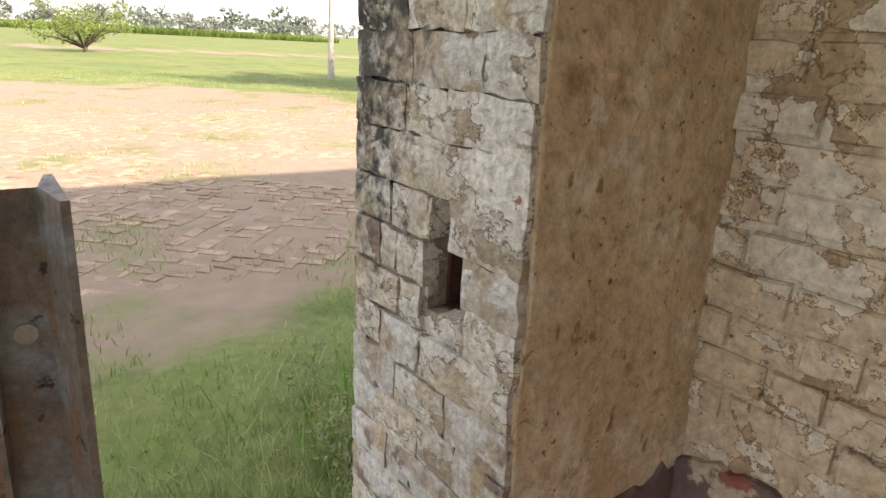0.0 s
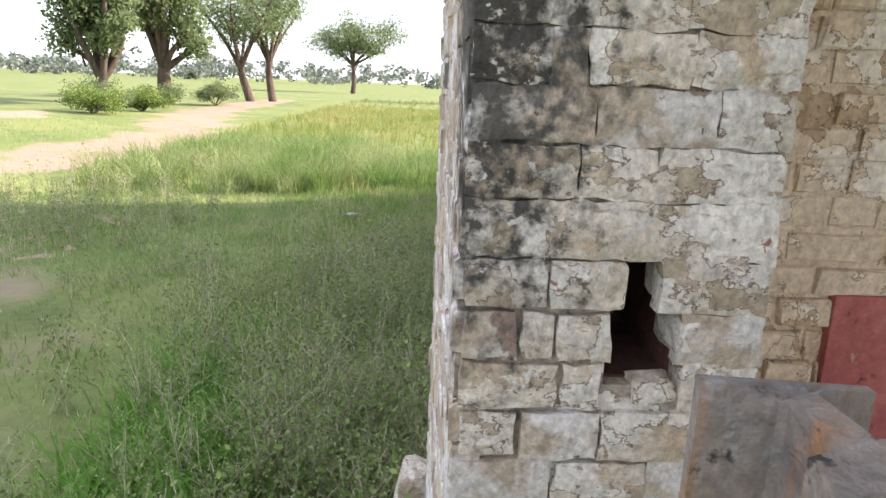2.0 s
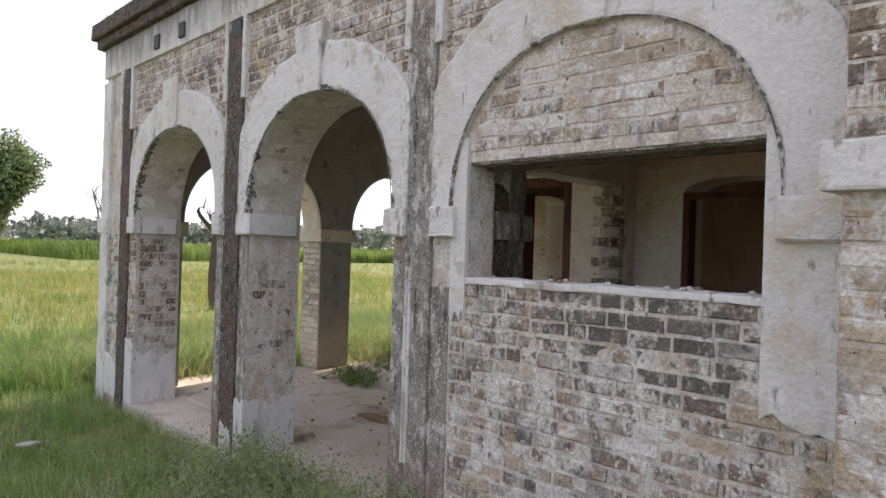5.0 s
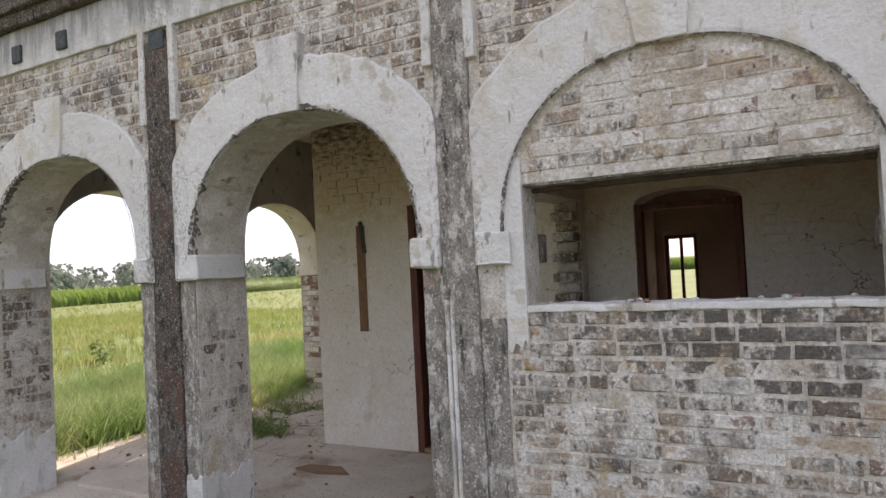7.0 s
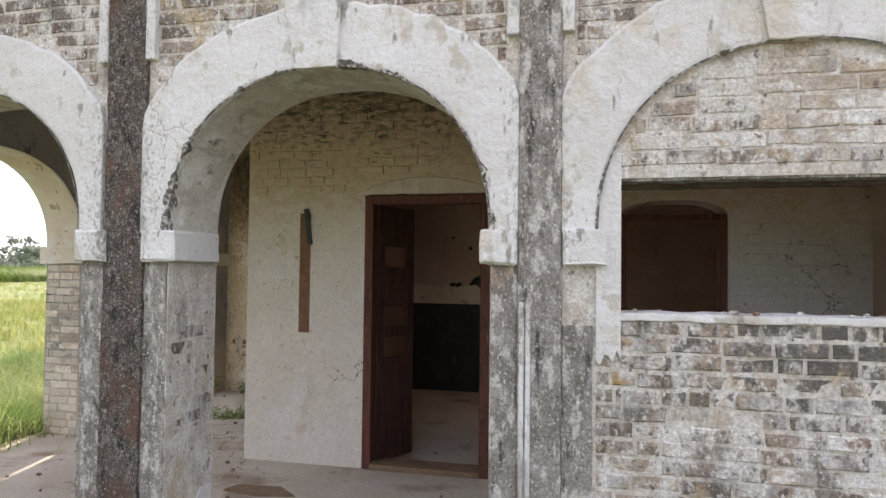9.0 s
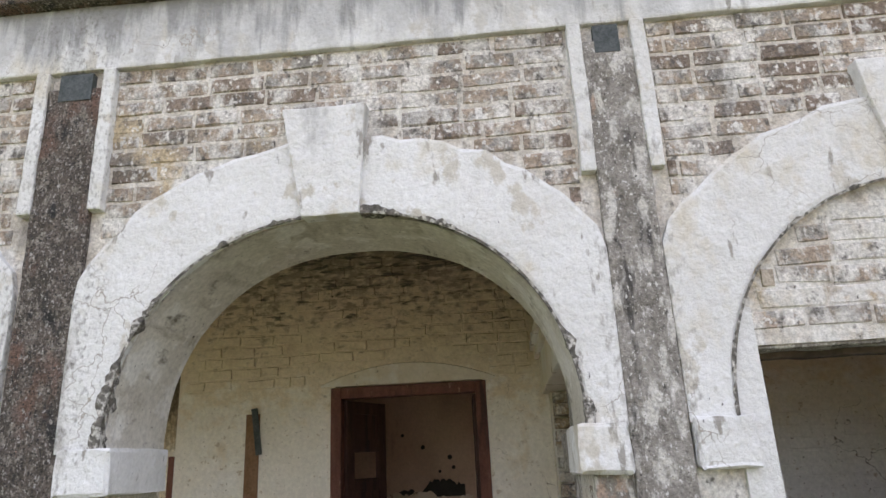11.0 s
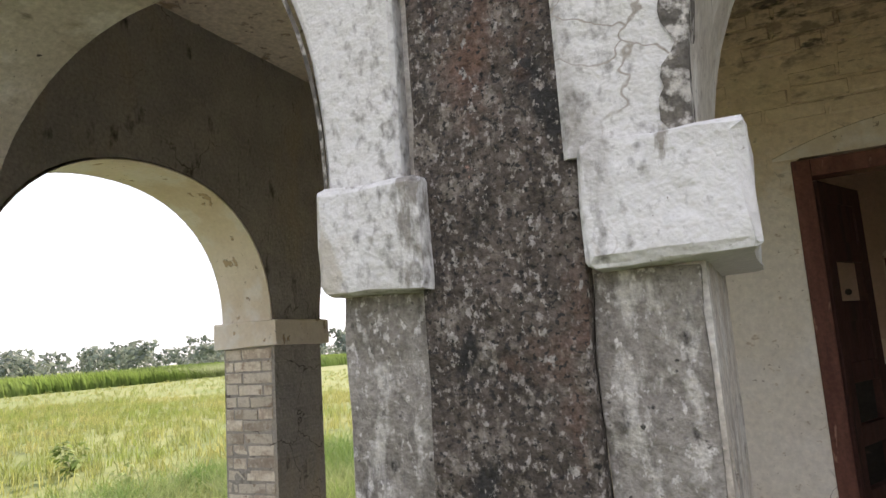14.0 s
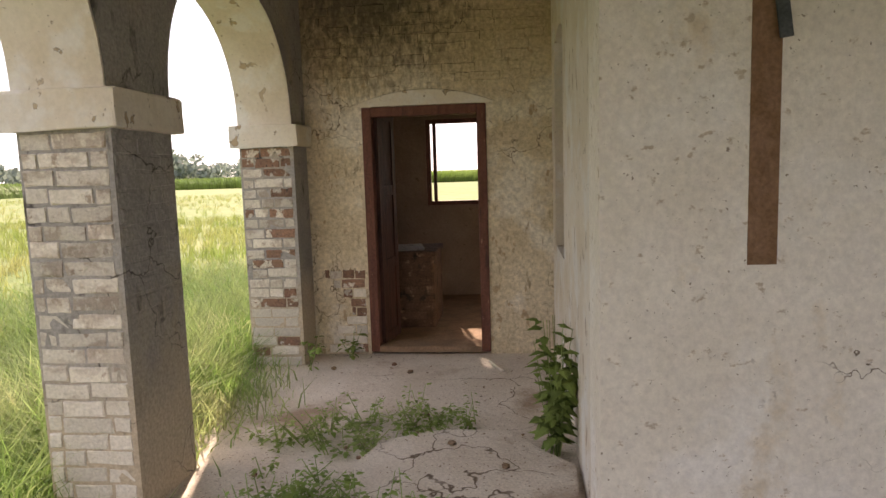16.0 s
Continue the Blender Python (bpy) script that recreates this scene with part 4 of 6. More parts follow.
tagged(wall_porch, "buff porch wall of old bricks under worn limewash", "wall", kind="structure")
part("red_dado", boxes((1.034, 1.066, -3.9, 0.206, 0.13, 1.171, 0.003)), M_REDPAINT, wall_porch, "faded red painted dado")
ragged(wall_porch, facing((1.062, 0, 0), (0, 1, 0), (-1, 0, 0)), 0.208, 0.592, 0.13, 0.875, 0.022, M_DARKDADO, 66, "flaked dark dado with a broken edge", "dark_dado", 0.035)
# Unseen porch walls, added with an open side to let light in.
wall_porch_far = part("wall_porch_far", boxes((-3.6, -3.25, -4.0, -3.5, -0.05, 4.9), (-3.25, 1.062, -4.35, -4.0, -0.05, 4.4), (-3.6, -2.9, PORCH_IN, PORCH, -0.05, 4.9), (-2.9, JAMB, PORCH_IN, PORCH, 3.3, 4.9), (-3.6, -3.25, -3.5, PORCH_IN, 3.3, 4.9)), M_CREAM)
tagged(wall_porch_far, "unseen plain plastered porch walls and lintel, side left open", "wall", kind="structure")

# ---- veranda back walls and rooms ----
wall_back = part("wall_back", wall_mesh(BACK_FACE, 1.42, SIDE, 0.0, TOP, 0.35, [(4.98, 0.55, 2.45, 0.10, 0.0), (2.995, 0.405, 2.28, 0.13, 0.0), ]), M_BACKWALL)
tagged(wall_back, "aged cream plaster wall, bricks showing through near the top", "wall", kind="structure")
wall_side = part("wall_side", wall_mesh(SIDE_FACE, 1.667 + 0.35, 7.2, 0.0, TOP, 0.33, [(3.87, 0.42, 2.45, 0.1, 1.06)]), M_CREAM)
tagged(wall_side, "cream plastered side wall with a window opening", "wall", kind="structure")
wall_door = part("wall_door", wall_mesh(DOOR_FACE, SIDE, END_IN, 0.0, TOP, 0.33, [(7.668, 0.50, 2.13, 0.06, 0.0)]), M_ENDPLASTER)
tagged(wall_door, "stained yellowish plaster wall at the veranda's end", "wall", kind="structure")
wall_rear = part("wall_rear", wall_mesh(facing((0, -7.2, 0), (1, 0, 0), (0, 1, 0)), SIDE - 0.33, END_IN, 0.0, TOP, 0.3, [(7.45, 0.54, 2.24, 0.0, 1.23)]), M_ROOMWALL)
tagged(wall_rear, "shabby room wall darkened as room shade, with a window opening", "wall", kind="structure")
wall_room = part("wall_room", wall_mesh(facing((0, -5.5, 0), (1, 0, 0), (0, 1, 0)), 1.0, SIDE - 0.33, 0.0, TOP, 0.3, [(4.45, 0.27, 2.3, 0.12, 1.27), (3.63, 0.21, 2.15, 0.06, 0.75)]), M_PINK)
tagged(wall_room, "dark shabby room wall with narrow openings", "wall", kind="structure")
wall_between = part("wall_between", boxes((3.95, 4.15, -5.5, BACK - 0.35, 0.0, TOP), (1.0, 1.42, -5.5, -4.0, 0, TOP)), M_PINK)
tagged(wall_between, "plain plastered partition between the rooms", "wall", kind="structure")
ceiling = part("ceiling", boxes((-3.6, END_OUT - 0.05, -7.5, FRONT - 0.05, TOP, TOP + 0.14), (-3.5, JAMB + 0.5, 0.2, PORCH - 0.05, 4.0, 4.2)), M_CEIL)
tagged(ceiling, "soot-darkened flat ceiling slab", "ceiling", kind="structure")
beam = part("beam", roughen(boxes((3.80, 4.05, BACK, FRONT - DEEP, 2.36, 2.60, 0.008), (3.78, 4.08, BACK, FRONT - DEEP, 2.60, 2.66, 0.008), (3.76, 4.11, BACK, FRONT - DEEP, 2.66, 2.70, 0.008)), 0.1, 0.008), M_CREAM)
tagged(beam, "cream plastered beam with a stepped top edge", "beam", kind="structure")
stub = part("wall_stub", boxes((3.80, 4.0, BACK, BACK + 0.16, FLOOR, 2.36)), M_CREAM)
tagged(stub, "broken-off partition stub with toothed bricks", "wall", kind="structure")
rng = random.Random(4)
for k in range(27):
    d = 0.16 if k % 2 else 0.04
    part("brick", boxes((3.81, 3.99, BACK + 0.155, BACK + 0.17 + d + rng.uniform(0, 0.02), FLOOR + 0.02 + k * 0.082, FLOOR + 0.088 + k * 0.082, 0.006)), rng.choice((M_BRICK, M_BRICK_DARK, M_JOINT)), stub)
wall_cross = part("wall_cross", boxes((1.42, 1.60, BACK, FRONT - DEEP, FLOOR, TOP)), M_PINK)
tagged(wall_cross, "plain plastered cross wall of the front room", "wall", kind="structure")

inner_pier = part("wall_inner_pier", roughen(boxes((3.70, 4.02, -0.1, FRONT - DEEP, FLOOR, 2.36, 0.01), (3.66, 4.06, -0.14, FRONT - DEEP, 1.87, 2.03, 0.01)), 0.06, 0.008), M_CEMENT_PALE)
tagged(inner_pier, "grey stained inner pier carrying the beam", "pier", kind="structure")
# chase cut into the back wall, with a strip hanging in it
chase = part("wall_chase", boxes((6.04, 6.14, BACK - 0.01, BACK + 0.004, 1.277, 2.33)), M_GROOVE)
tagged(chase, "bare brown chase cut into the plaster", "wall chase", kind="structure")
bm = boxes((-0.022, 0.022, -0.006, 0.006, -0.16, 0.16, 0.003))
bmesh.ops.transform(bm, matrix=pose(6.055, BACK + 0.02, 2.21, 0, 8, 0), verts=bm.verts)
strip = part("metal_strip", bm, M_SLATE)
tagged(strip, "short dark metal strip hanging in the wall chase", "metal strip")


# ---- doors ----
def door_frame(name, x0, x1, y, z0, z1, label, post=0.075, deep=0.11):
    top = holder(name, (x0 + x1) / 2, y, z0)
    inv = top.matrix_world.inverted()
    for nm, b in (("jamb", (x0, x0 + post, y - deep, y + 0.012, z0, z1, 0.006)), ("jamb", (x1 - post, x1, y - deep, y + 0.012, z0, z1, 0.006)),
                  ("head", (x0 + post, x1 - post, y - deep, y + 0.010, z1 - post, z1, 0.006)), ("threshold", (x0 + post, x1 - post, y - deep - 0.1, y + 0.03, z0, z0 + 0.05, 0.008))):
        bm = boxes(b)
        bmesh.ops.transform(bm, matrix=inv, verts=bm.verts)
        part(nm, bm, M_TIMBER if nm != "threshold" else M_DIRT, top)
    return tagged(top, label, "door", kind="structure")


def door_leaf(parent, hinge, width, height, swing, panels=3, missing=()):
    """A ledged panel leaf, hung at hinge (x, y, z) and swung by degrees from along +x."""
    leaf = holder("leaf")
    leaf.parent = parent
    leaf.matrix_world = pose(*hinge, 0, 0, swing)
    s = 0.09
    for nm, b in (("stile", (0, s, -0.018, 0.018, 0, height, 0.004)), ("stile", (width - s, width, -0.018, 0.018, 0, height, 0.004)),):
        part(nm, boxes(b), M_LEAFWOOD, leaf)
    step = (height - s) / panels
    for k in range(panels + 1):
        part("rail", boxes((s, width - s, -0.017, 0.017, k * step, k * step + s, 0.004)), M_LEAFWOOD, leaf)
        if k < panels and k not in missing:
            part("panel", boxes((s - 0.005, width - s + 0.005, -0.007, 0.007, k * step + s - 0.005, (k + 1) * step + 0.005, 0.003)), M_LEAFWOOD, leaf)
    return leaf


door_1 = door_frame("door_1", 4.43, 5.53, BACK, FLOOR, 2.48, "tall red-brown timber door frame, its leaf ajar")
door_leaf(door_1, (5.45, BACK - 0.09, FLOOR + 0.03), 0.48, 2.24, -115, 8, (3, 4, 6))
door_leaf(door_1, (4.51, BACK - 0.09, FLOOR + 0.03), 0.48, 2.24, -86, 8)
door_2 = door_frame("door_2", 7.168, 8.168, ENDWALL, FLOOR + 0.02, 2.16, "worn red-brown timber door frame, door leaf pushed open")
door_leaf(door_2, (8.08, ENDWALL - 0.09, FLOOR + 0.05), 0.46, 1.98, -97, 3)
door_3 = door_frame("door_3", 2.60, 3.39, BACK, FLOOR, 2.30, "dark timber frame in an arched opening", 0.05)
lintels = ((4.98, 0.62, 2.50, 0.13, BACK), (7.668, 0.56, 2.175, 0.11, ENDWALL))
for c, a, zs, b, y in lintels:
    bm = bmesh.new()
    n = 14
    for i in range(n):
        xa, xb = c - a + 2 * a * i / n, c - a + 2 * a * (i + 1) / n
        za, zb = (zs + b * (1 - ((q - c) / a) ** 2) for q in (xa, xb))
        bm.faces.new([bm.verts.new(p) for p in ((xa, y + 0.012, zs - 0.01), (xb, y + 0.012, zs - 0.01), (xb, y + 0.016, zb), (xa, y + 0.016, za))])
        bm.faces.new([bm.verts.new(p) for p in ((xa, y + 0.016, za), (xb, y + 0.016, zb), (xb, y - 0.01, zb + 0.01), (xa, y - 0.01, za + 0.01))])
    bmesh.ops.remove_doubles(bm, verts=bm.verts, dist=0.0005)
    bmesh.ops.recalc_face_normals(bm, faces=bm.faces)
    part("lintel_arch", bm, M_CREAM, wall_back if y == BACK else wall_door, "flat plaster relieving arch")


def window_bars(name, x0, x1, y, z0, z1, mullions, label, mat=M_TIMBER):
    top = holder(name, (x0 + x1) / 2, y, z0)
    inv = top.matrix_world.inverted()
    w = 0.05
    rows = [("window_frame", (x0, x0 + w, y - 0.06, y, z0, z1, 0.004)), ("window_frame", (x1 - w, x1, y - 0.06, y, z0, z1, 0.004)),
            ("window_frame", (x0 + w, x1 - w, y - 0.06, y, z1 - w, z1, 0.004)), ("window_frame", (x0 + w, x1 - w, y - 0.06, y, z0, z0 + w, 0.004))]
    rows += [("mullion", (u - 0.02, u + 0.02, y - 0.05, y - 0.01, z0 + w, z1 - w, 0.004)) for u in mullions]
    for nm, b in rows:
        bm = boxes(b)
        bmesh.ops.transform(bm, matrix=inv, verts=bm.verts)
        part(nm, bm, mat, top)
    return tagged(top, label, "window", kind="structure")


window_bars("window_1", 6.91, 7.99, -7.21, 1.23, 2.24, (7.89,), "open timber window frame with no panes")
window_bars("window_2", 4.18, 4.72, -5.56, 1.27, 2.3, (), "bare timber window frame with no panes")
part("window_head", boxes((3.42, 3.84, -5.75, -5.565, 2.145, 2.22)), M_PINK, wall_room, "plaster filling over the window")
window_bars("window_3", 3.42, 3.84, -5.56, 0.75, 2.15, (3.63,), "narrow timber frame, bright field behind it")

# ---- iron rail post ----
def rail_post():
    bm = bmesh.new()
    prof = [(0.0, -0.062), (0.010, -0.062), (0.024, -0.014), (0.028, -0.009), (0.085, -0.009), (0.092, -0.034), (0.118, -0.034), (0.126, -0.026),
            (0.126, 0.026), (0.118, 0.034), (0.092, 0.034), (0.085, 0.009), (0.028, 0.009), (0.024, 0.014), (0.010, 0.062), (0.0, 0.062)]
    lo = [bm.verts.new((x, y, 0)) for x, y in prof]
    hi = [bm.verts.new((x, y, 1.41 + 0.006 * math.sin(y * 60) - 0.05 * max(0, x - 0.09))) for x, y in prof]
    n = len(prof)
    for i in range(n):
        bm.faces.new((lo[i], lo[(i + 1) % n], hi[(i + 1) % n], hi[i]))
    bm.faces.new(hi)
    bmesh.ops.recalc_face_normals(bm, faces=bm.faces)
    bmesh.ops.transform(bm, matrix=pose(0, 0, 0, 0, 0, 180), verts=bm.verts)
    top = holder("iron_rail_post", 0.106, 0.864, -0.02)
    part("rail_section", bm, M_IRON, top)
    # Pale disc paints the daylight showing through a bolt hole.
    bm = bmesh.new()
    bmesh.ops.create_cone(bm, segments=14, radius1=0.013, radius2=0.013, depth=0.012, cap_ends=True)
    bmesh.ops.transform(bm, matrix=pose(-0.055, -0.006, 1.24, 90, 0, 0), verts=bm.verts)
    part("bolt_hole", bm, M_CONC, top, "pale disc as daylight through a bolt hole")
    return tagged(top, "upright length of rusty railway rail set in the ground", "iron post")


rail_post()

# ---- room things ----
tagged(part("floor_room", roughen(boxes((SIDE + 0.01, END_IN - 0.01, -7.19, ENDWALL - 0.34, FLOOR - 0.02, FLOOR + 0.012, 0.004)), 0.25, 0.006), M_DIRT), "earth and rubble covering the back room's floor", "floor", kind="structure")
counter = holder("brick_counter", 8.18, -5.85, FLOOR)
part("masonry", boxes((-0.45, 0.44, -0.35, 0.35, 0, 0.70, 0.02)), M_COUNTERBRICK, counter)
part("worktop", roughen(boxes((-0.47, 0.45, -0.37, 0.37, 0.70, 0.75, 0.012)), 0.08, 0.008), M_COUNTERBRICK, counter)
tagged(counter, "dark brown brick cooking counter in the back room", "counter")
slab = part("stone_slab", boxes((-0.3, 0.3, -0.2, 0.2, 0, 0.025, 0.006)), M_GREYPLASTER)
slab.matrix_world = pose(8.16, -5.72, FLOOR + 0.752, 0, 0, 12)
tagged(slab, "loose grey stone slab lying on the counter", "slab")
# Thin dark sheet over the cream wall, standing for the room's shade.
part("room_lining", wall_mesh(facing((SIDE - 0.334, 0, 0), (0, -1, 0), (1, 0, 0)), BACK * -1 + 0.36, 5.49, FLOOR, TOP - 0.01, 0.008, [(3.87, 0.42, 2.45, 0.1, 1.06)]), M_ROOMWALL, wall_side, "shabby brown plaster sheet, darkened as the room's shade")
part("black_dado", boxes((4.16, 6.31, -5.5, -5.492, FLOOR, 1.36, 0.002)), M_PAINT_HOLE_BLACK, wall_room, "black painted lower wall")
ROOM_FACE = facing((0, -5.5, 0), (1, 0, 0), (0, 1, 0))
ragged(wall_room, ROOM_FACE, 4.76, 6.2, 1.365, 1.58, 0.03, M_CREAM, 63, "broken pale plaster ledge above the dark dado", "ledge", 0.06)
# Flat black patch in place of the shade inside a broken recess.
ragged(wall_room, ROOM_FACE, 4.85, 5.75, 1.57, 1.70, 0.008, M_PAINT_HOLE_BLACK, 64, "black patch over the ledge as a broken recess's shade", "recess", 0.07)
# Black discs on the plaster paint the dark of small holes.
for k, (x, z) in enumerate(((5.02, 2.02), (5.35, 2.15), (4.98, 1.9), (5.6, 2.3), (5.15, 1.86))):
    bm = bmesh.new()
    bmesh.ops.create_cone(bm, segments=9, radius1=0.03 - 0.003 * k, radius2=0.02, depth=0.012, cap_ends=True)
    bmesh.ops.transform(bm, matrix=pose(x, -5.498, z, 90, 0, 0), verts=bm.verts)
    part("wall_hole", bm, M_PAINT_HOLE_BLACK, wall_room, "small black disc as the shaded inside of a plaster hole")
for b in ((4.706, 4.719, -5.56, -5.497, 1.27, 2.32), (4.181, 4.194, -5.56, -5.497, 1.27, 2.32)):
    part("reveal", boxes(b), M_CREAM, wall_room, "cream plaster window reveal")
part("window_head", boxes((4.18, 4.72, -5.75, -5.565, 2.285, 2.44)), M_CREAM, wall_room, "cream plaster filling over the window")
part("window_sill", roughen(boxes((4.18, 4.72, -5.56, -5.47, 1.24, 1.275, 0.008)), 0.05, 0.008), M_WHITE, wall_room, "broken white window sill")


# ---- plants ----
def blades(name, xy, h, w, mat, label, lean=0.5, seed=0, base=None, category="grass", kind="stuff", parent=None):
    """Many bent grass blades, one mesh: each a tapering strip of two quads and a tip."""
    rng = np.random.default_rng(seed)
    n = len(xy)
    ang, tw = rng.uniform(0, 2 * np.pi, n), rng.uniform(0, 2 * np.pi, n)
    hh = h * rng.uniform(0.5, 1.25, n)
    lz = lean * rng.uniform(0.2, 1.2, n)
    z = height_at(xy[:, 0], xy[:, 1]) if base is None else np.full(n, base)
    d = np.stack([np.cos(ang), np.sin(ang)], -1)
    s = np.stack([-np.sin(tw), np.cos(tw)], -1)
    verts = np.zeros((n, 5, 3))
    ww = w * rng.uniform(0.6, 1.3, n)
    for k, (f, wk) in enumerate(((0.0, 1.0), (0.0, -1.0), (0.55, 0.8), (0.55, -0.8), (1.0, 0.0))):
        verts[:, k, :2] = xy + d * (hh * lz * f * f)[:, None] + s * (ww * wk * 0.5)[:, None]
        verts[:, k, 2] = z - 0.01 + hh * f * (1 - 0.25 * lz * f)
    base_i = np.arange(n)[:, None] * 5
    quads = (base_i + np.array([[0, 1, 3, 2]])).tolist()
    tris = (base_i + np.array([[2, 3, 4]])).tolist()
    ob = raw(name, verts.reshape(-1, 3).tolist(), quads + tris, mat, parent)
    if parent is None:
        tagged(ob, label, category, kind=kind)
    return ob


def scatter(n, x0, x1, y0, y1, seed, keep=None, clump=0):
    rng = np.random.default_rng(seed)
    if clump:
        c = np.stack([rng.uniform(x0, x1, n // clump), rng.uniform(y0, y1, n // clump)], -1)
        p = np.repeat(c, clump, 0) + rng.normal(0, 0.07, (n // clump * clump, 2))
    else:
        p = np.stack([rng.uniform(x0, x1, n), rng.uniform(y0, y1, n)], -1)
    ok = ~((p[:, 0] > -3.7) & (p[:, 0] < 9.12) & (p[:, 1] < 0.76)) & ~((p[:, 0] > 0.55) & (p[:, 0] < 1.62) & (p[:, 1] < 1.1))
    if keep is not None:
        ok &= keep(p[:, 0], p[:, 1], rng.random(len(p)))
    return p[ok]


lawn = lambda x, y, r: r > dirt_at(x, y) * 0.87 + 0.5 * np.clip(np.sin(x * 2.1 + np.sin(y * 1.3)) * np.sin(y * 1.7 + 1 + 0.8 * np.sin(x * 0.9)) * 1.6 - 0.15, 0, 1)
blades("lawn_grass", np.concatenate([scatter(60000, -4, 9.5, 0.7, 6.0, 1, lawn), scatter(50000, 1, 22, 4, 16, 2, lawn), scatter(45000, -6, 12, 6, 26, 3, lawn)]), 0.085, 0.007, M_GRASS, "short patchy green lawn grass", 0.7, 1)
blades("shaded_grass", scatter(24000, 0.2, 10, 0.75, 3.2, 4, lambda x, y, r: r > np.clip((y - 1.5) * 0.8, 0, 1), 12), 0.19, 0.007, M_GRASS, "lush grass growing in the wall's shade", 0.7, 2)
blades("field_grass", np.concatenate([scatter(70000, 9.15, 40, -24, 6.3, 5, None, 10), scatter(26000, 20, 60, -55, 6, 6, None, 10)]), 0.32, 0.016, M_GRASS_TALL, "yellow-green field grass", 0.6, 3)
blades("bent_grass", np.concatenate([scatter(34000, 9.2, 13.5, -9, 3.5, 7, None, 40), scatter(12000, 9.12, 10.5, -7, 0.5, 8, None, 40), scatter(9000, 9, 16, 2, 6, 9, None, 30)]), 0.52, 0.010, M_GRASS_DRY, "long pale bent grass in tussocks", 1.0, 4)


def weeds(name, centres, height, seed, label, flowers=True, leafy=40, stems=9):
    """Bushy thin-stemmed weeds: stalks, small leaves and tiny flower heads as three parts."""
    rng = np.random.default_rng(seed)
    sv, sf, lv, lf, fv, ff = [], [], [], [], [], []
    for cx, cy in centres:
        size = rng.uniform(0.45, 1.15)
        for _ in range(stems):
            a, ln = rng.uniform(0, 2 * np.pi), height * size * rng.uniform(0.5, 1.15)
            sp = rng.uniform(0.1, 0.55)
            top = np.array([cx + np.cos(a) * sp * ln, cy + np.sin(a) * sp * ln, ln])
            foot = np.array([cx + rng.normal(0, 0.03), cy + rng.normal(0, 0.03), 0.0])
            side = np.array([-np.sin(a), np.cos(a), 0]) * 0.0030
            k = len(sv)
            sv += [foot - side, foot + side, top]
            sf.append((k, k + 1, k + 2))
            for _ in range(3):
                t = rng.uniform(0.35, 0.85)
                p = foot + (top - foot) * t
                tip = p + np.array([rng.normal(0, 0.09), rng.normal(0, 0.09), rng.uniform(0.05, 0.16)]) * height * 2
                k = len(sv)
                sv += [p - side * 0.6, p + side * 0.6, tip]
                sf.append((k, k + 1, k + 2))
                for _ in range(2):
                    q = p + (tip - p) * rng.uniform(0.5, 1.0)
                    d = rng.normal(0, 1, 3)
                    e = np.cross(d, rng.normal(0, 1, 3))
                    d, e = d / np.linalg.norm(d) * rng.uniform(0.010, 0.024), e / (np.linalg.norm(e) + 1e-9) * 0.005
                    k = len(lv)
                    lv += [q, q + d * 0.5 + e, q + d, q + d * 0.5 - e]
                    lf.append((k, k + 1, k + 2, k + 3))
            for _ in range(leafy // stems + 1):
                t = rng.uniform(0.1, 1.0)
                p = foot + (top - foot) * t + rng.normal(0, 0.035, 3) * np.array([1, 1, 0.6])
                d = rng.normal(0, 1, 3)
                d /= np.linalg.norm(d)
                e = np.cross(d, rng.normal(0, 1, 3))
                e /= np.linalg.norm(e) + 1e-9
                L, Wd = rng.uniform(0.014, 0.042), rng.uniform(0.004, 0.011)
                k = len(lv)
                lv += [p, p + d * L * 0.5 + e * Wd, p + d * L, p + d * L * 0.5 - e * Wd]
                lf.append((k, k + 1, k + 2, k + 3))
            if flowers and rng.random() < 0.5:
                for _ in range(3):
                    p = top + rng.normal(0, 0.03, 3)
                    k = len(fv)
                    q = 0.0034
                    fv += [p + np.array(o) * q for o in ((1, 0, 0), (0, 1, 0), (-1, 0, 0), (0, -1, 0), (0, 0, 1.2))]
                    ff += [(k, k + 1, k + 4), (k + 1, k + 2, k + 4), (k + 2, k + 3, k + 4), (k + 3, k, k + 4), (k, k + 3, k + 2, k + 1)]
    top = holder(name)
    raw("stalk", [tuple(v) for v in sv], sf, M_STALK, top)
    raw("leaf", [tuple(v) for v in lv], lf, M_WEED, top)
    if fv:
        raw("flower", [tuple(v) for v in fv], ff, M_FLOWER, top)
    return tagged(top, label, "weeds", kind="stuff")


rg = np.random.default_rng(20)
wall_weeds = [(x, y) for x, y in zip(rg.uniform(1.6, 5.4, 330), FRONT + 0.12 + np.abs(rg.normal(0, 0.62, 330))) if not (x < 1.75 and y < 1.2)]
weeds("wall_weeds", wall_weeds, 0.5, 21, "tangled flowering weeds along the wall's foot", leafy=70, stems=16)
weeds("pier_weeds", [(x, y) for x, y in zip(rg.uniform(0.9, 3.2, 120), 1.2 + np.abs(rg.normal(0, 0.5, 120)))], 0.36, 22, "grey-green weeds beside the porch pier", leafy=60, stems=13)
blades("fresh_grass", np.concatenate([np.stack([rg.normal(2.75, 0.42, 2600), rg.normal(1.95, 0.22, 2600)], -1), np.stack([rg.normal(1.9, 0.3, 1500), rg.normal(2.0, 0.2, 1500)], -1)]), 0.27, 0.012, M_FRESH, "fresh bright green grass among the weeds", 0.9, 34)
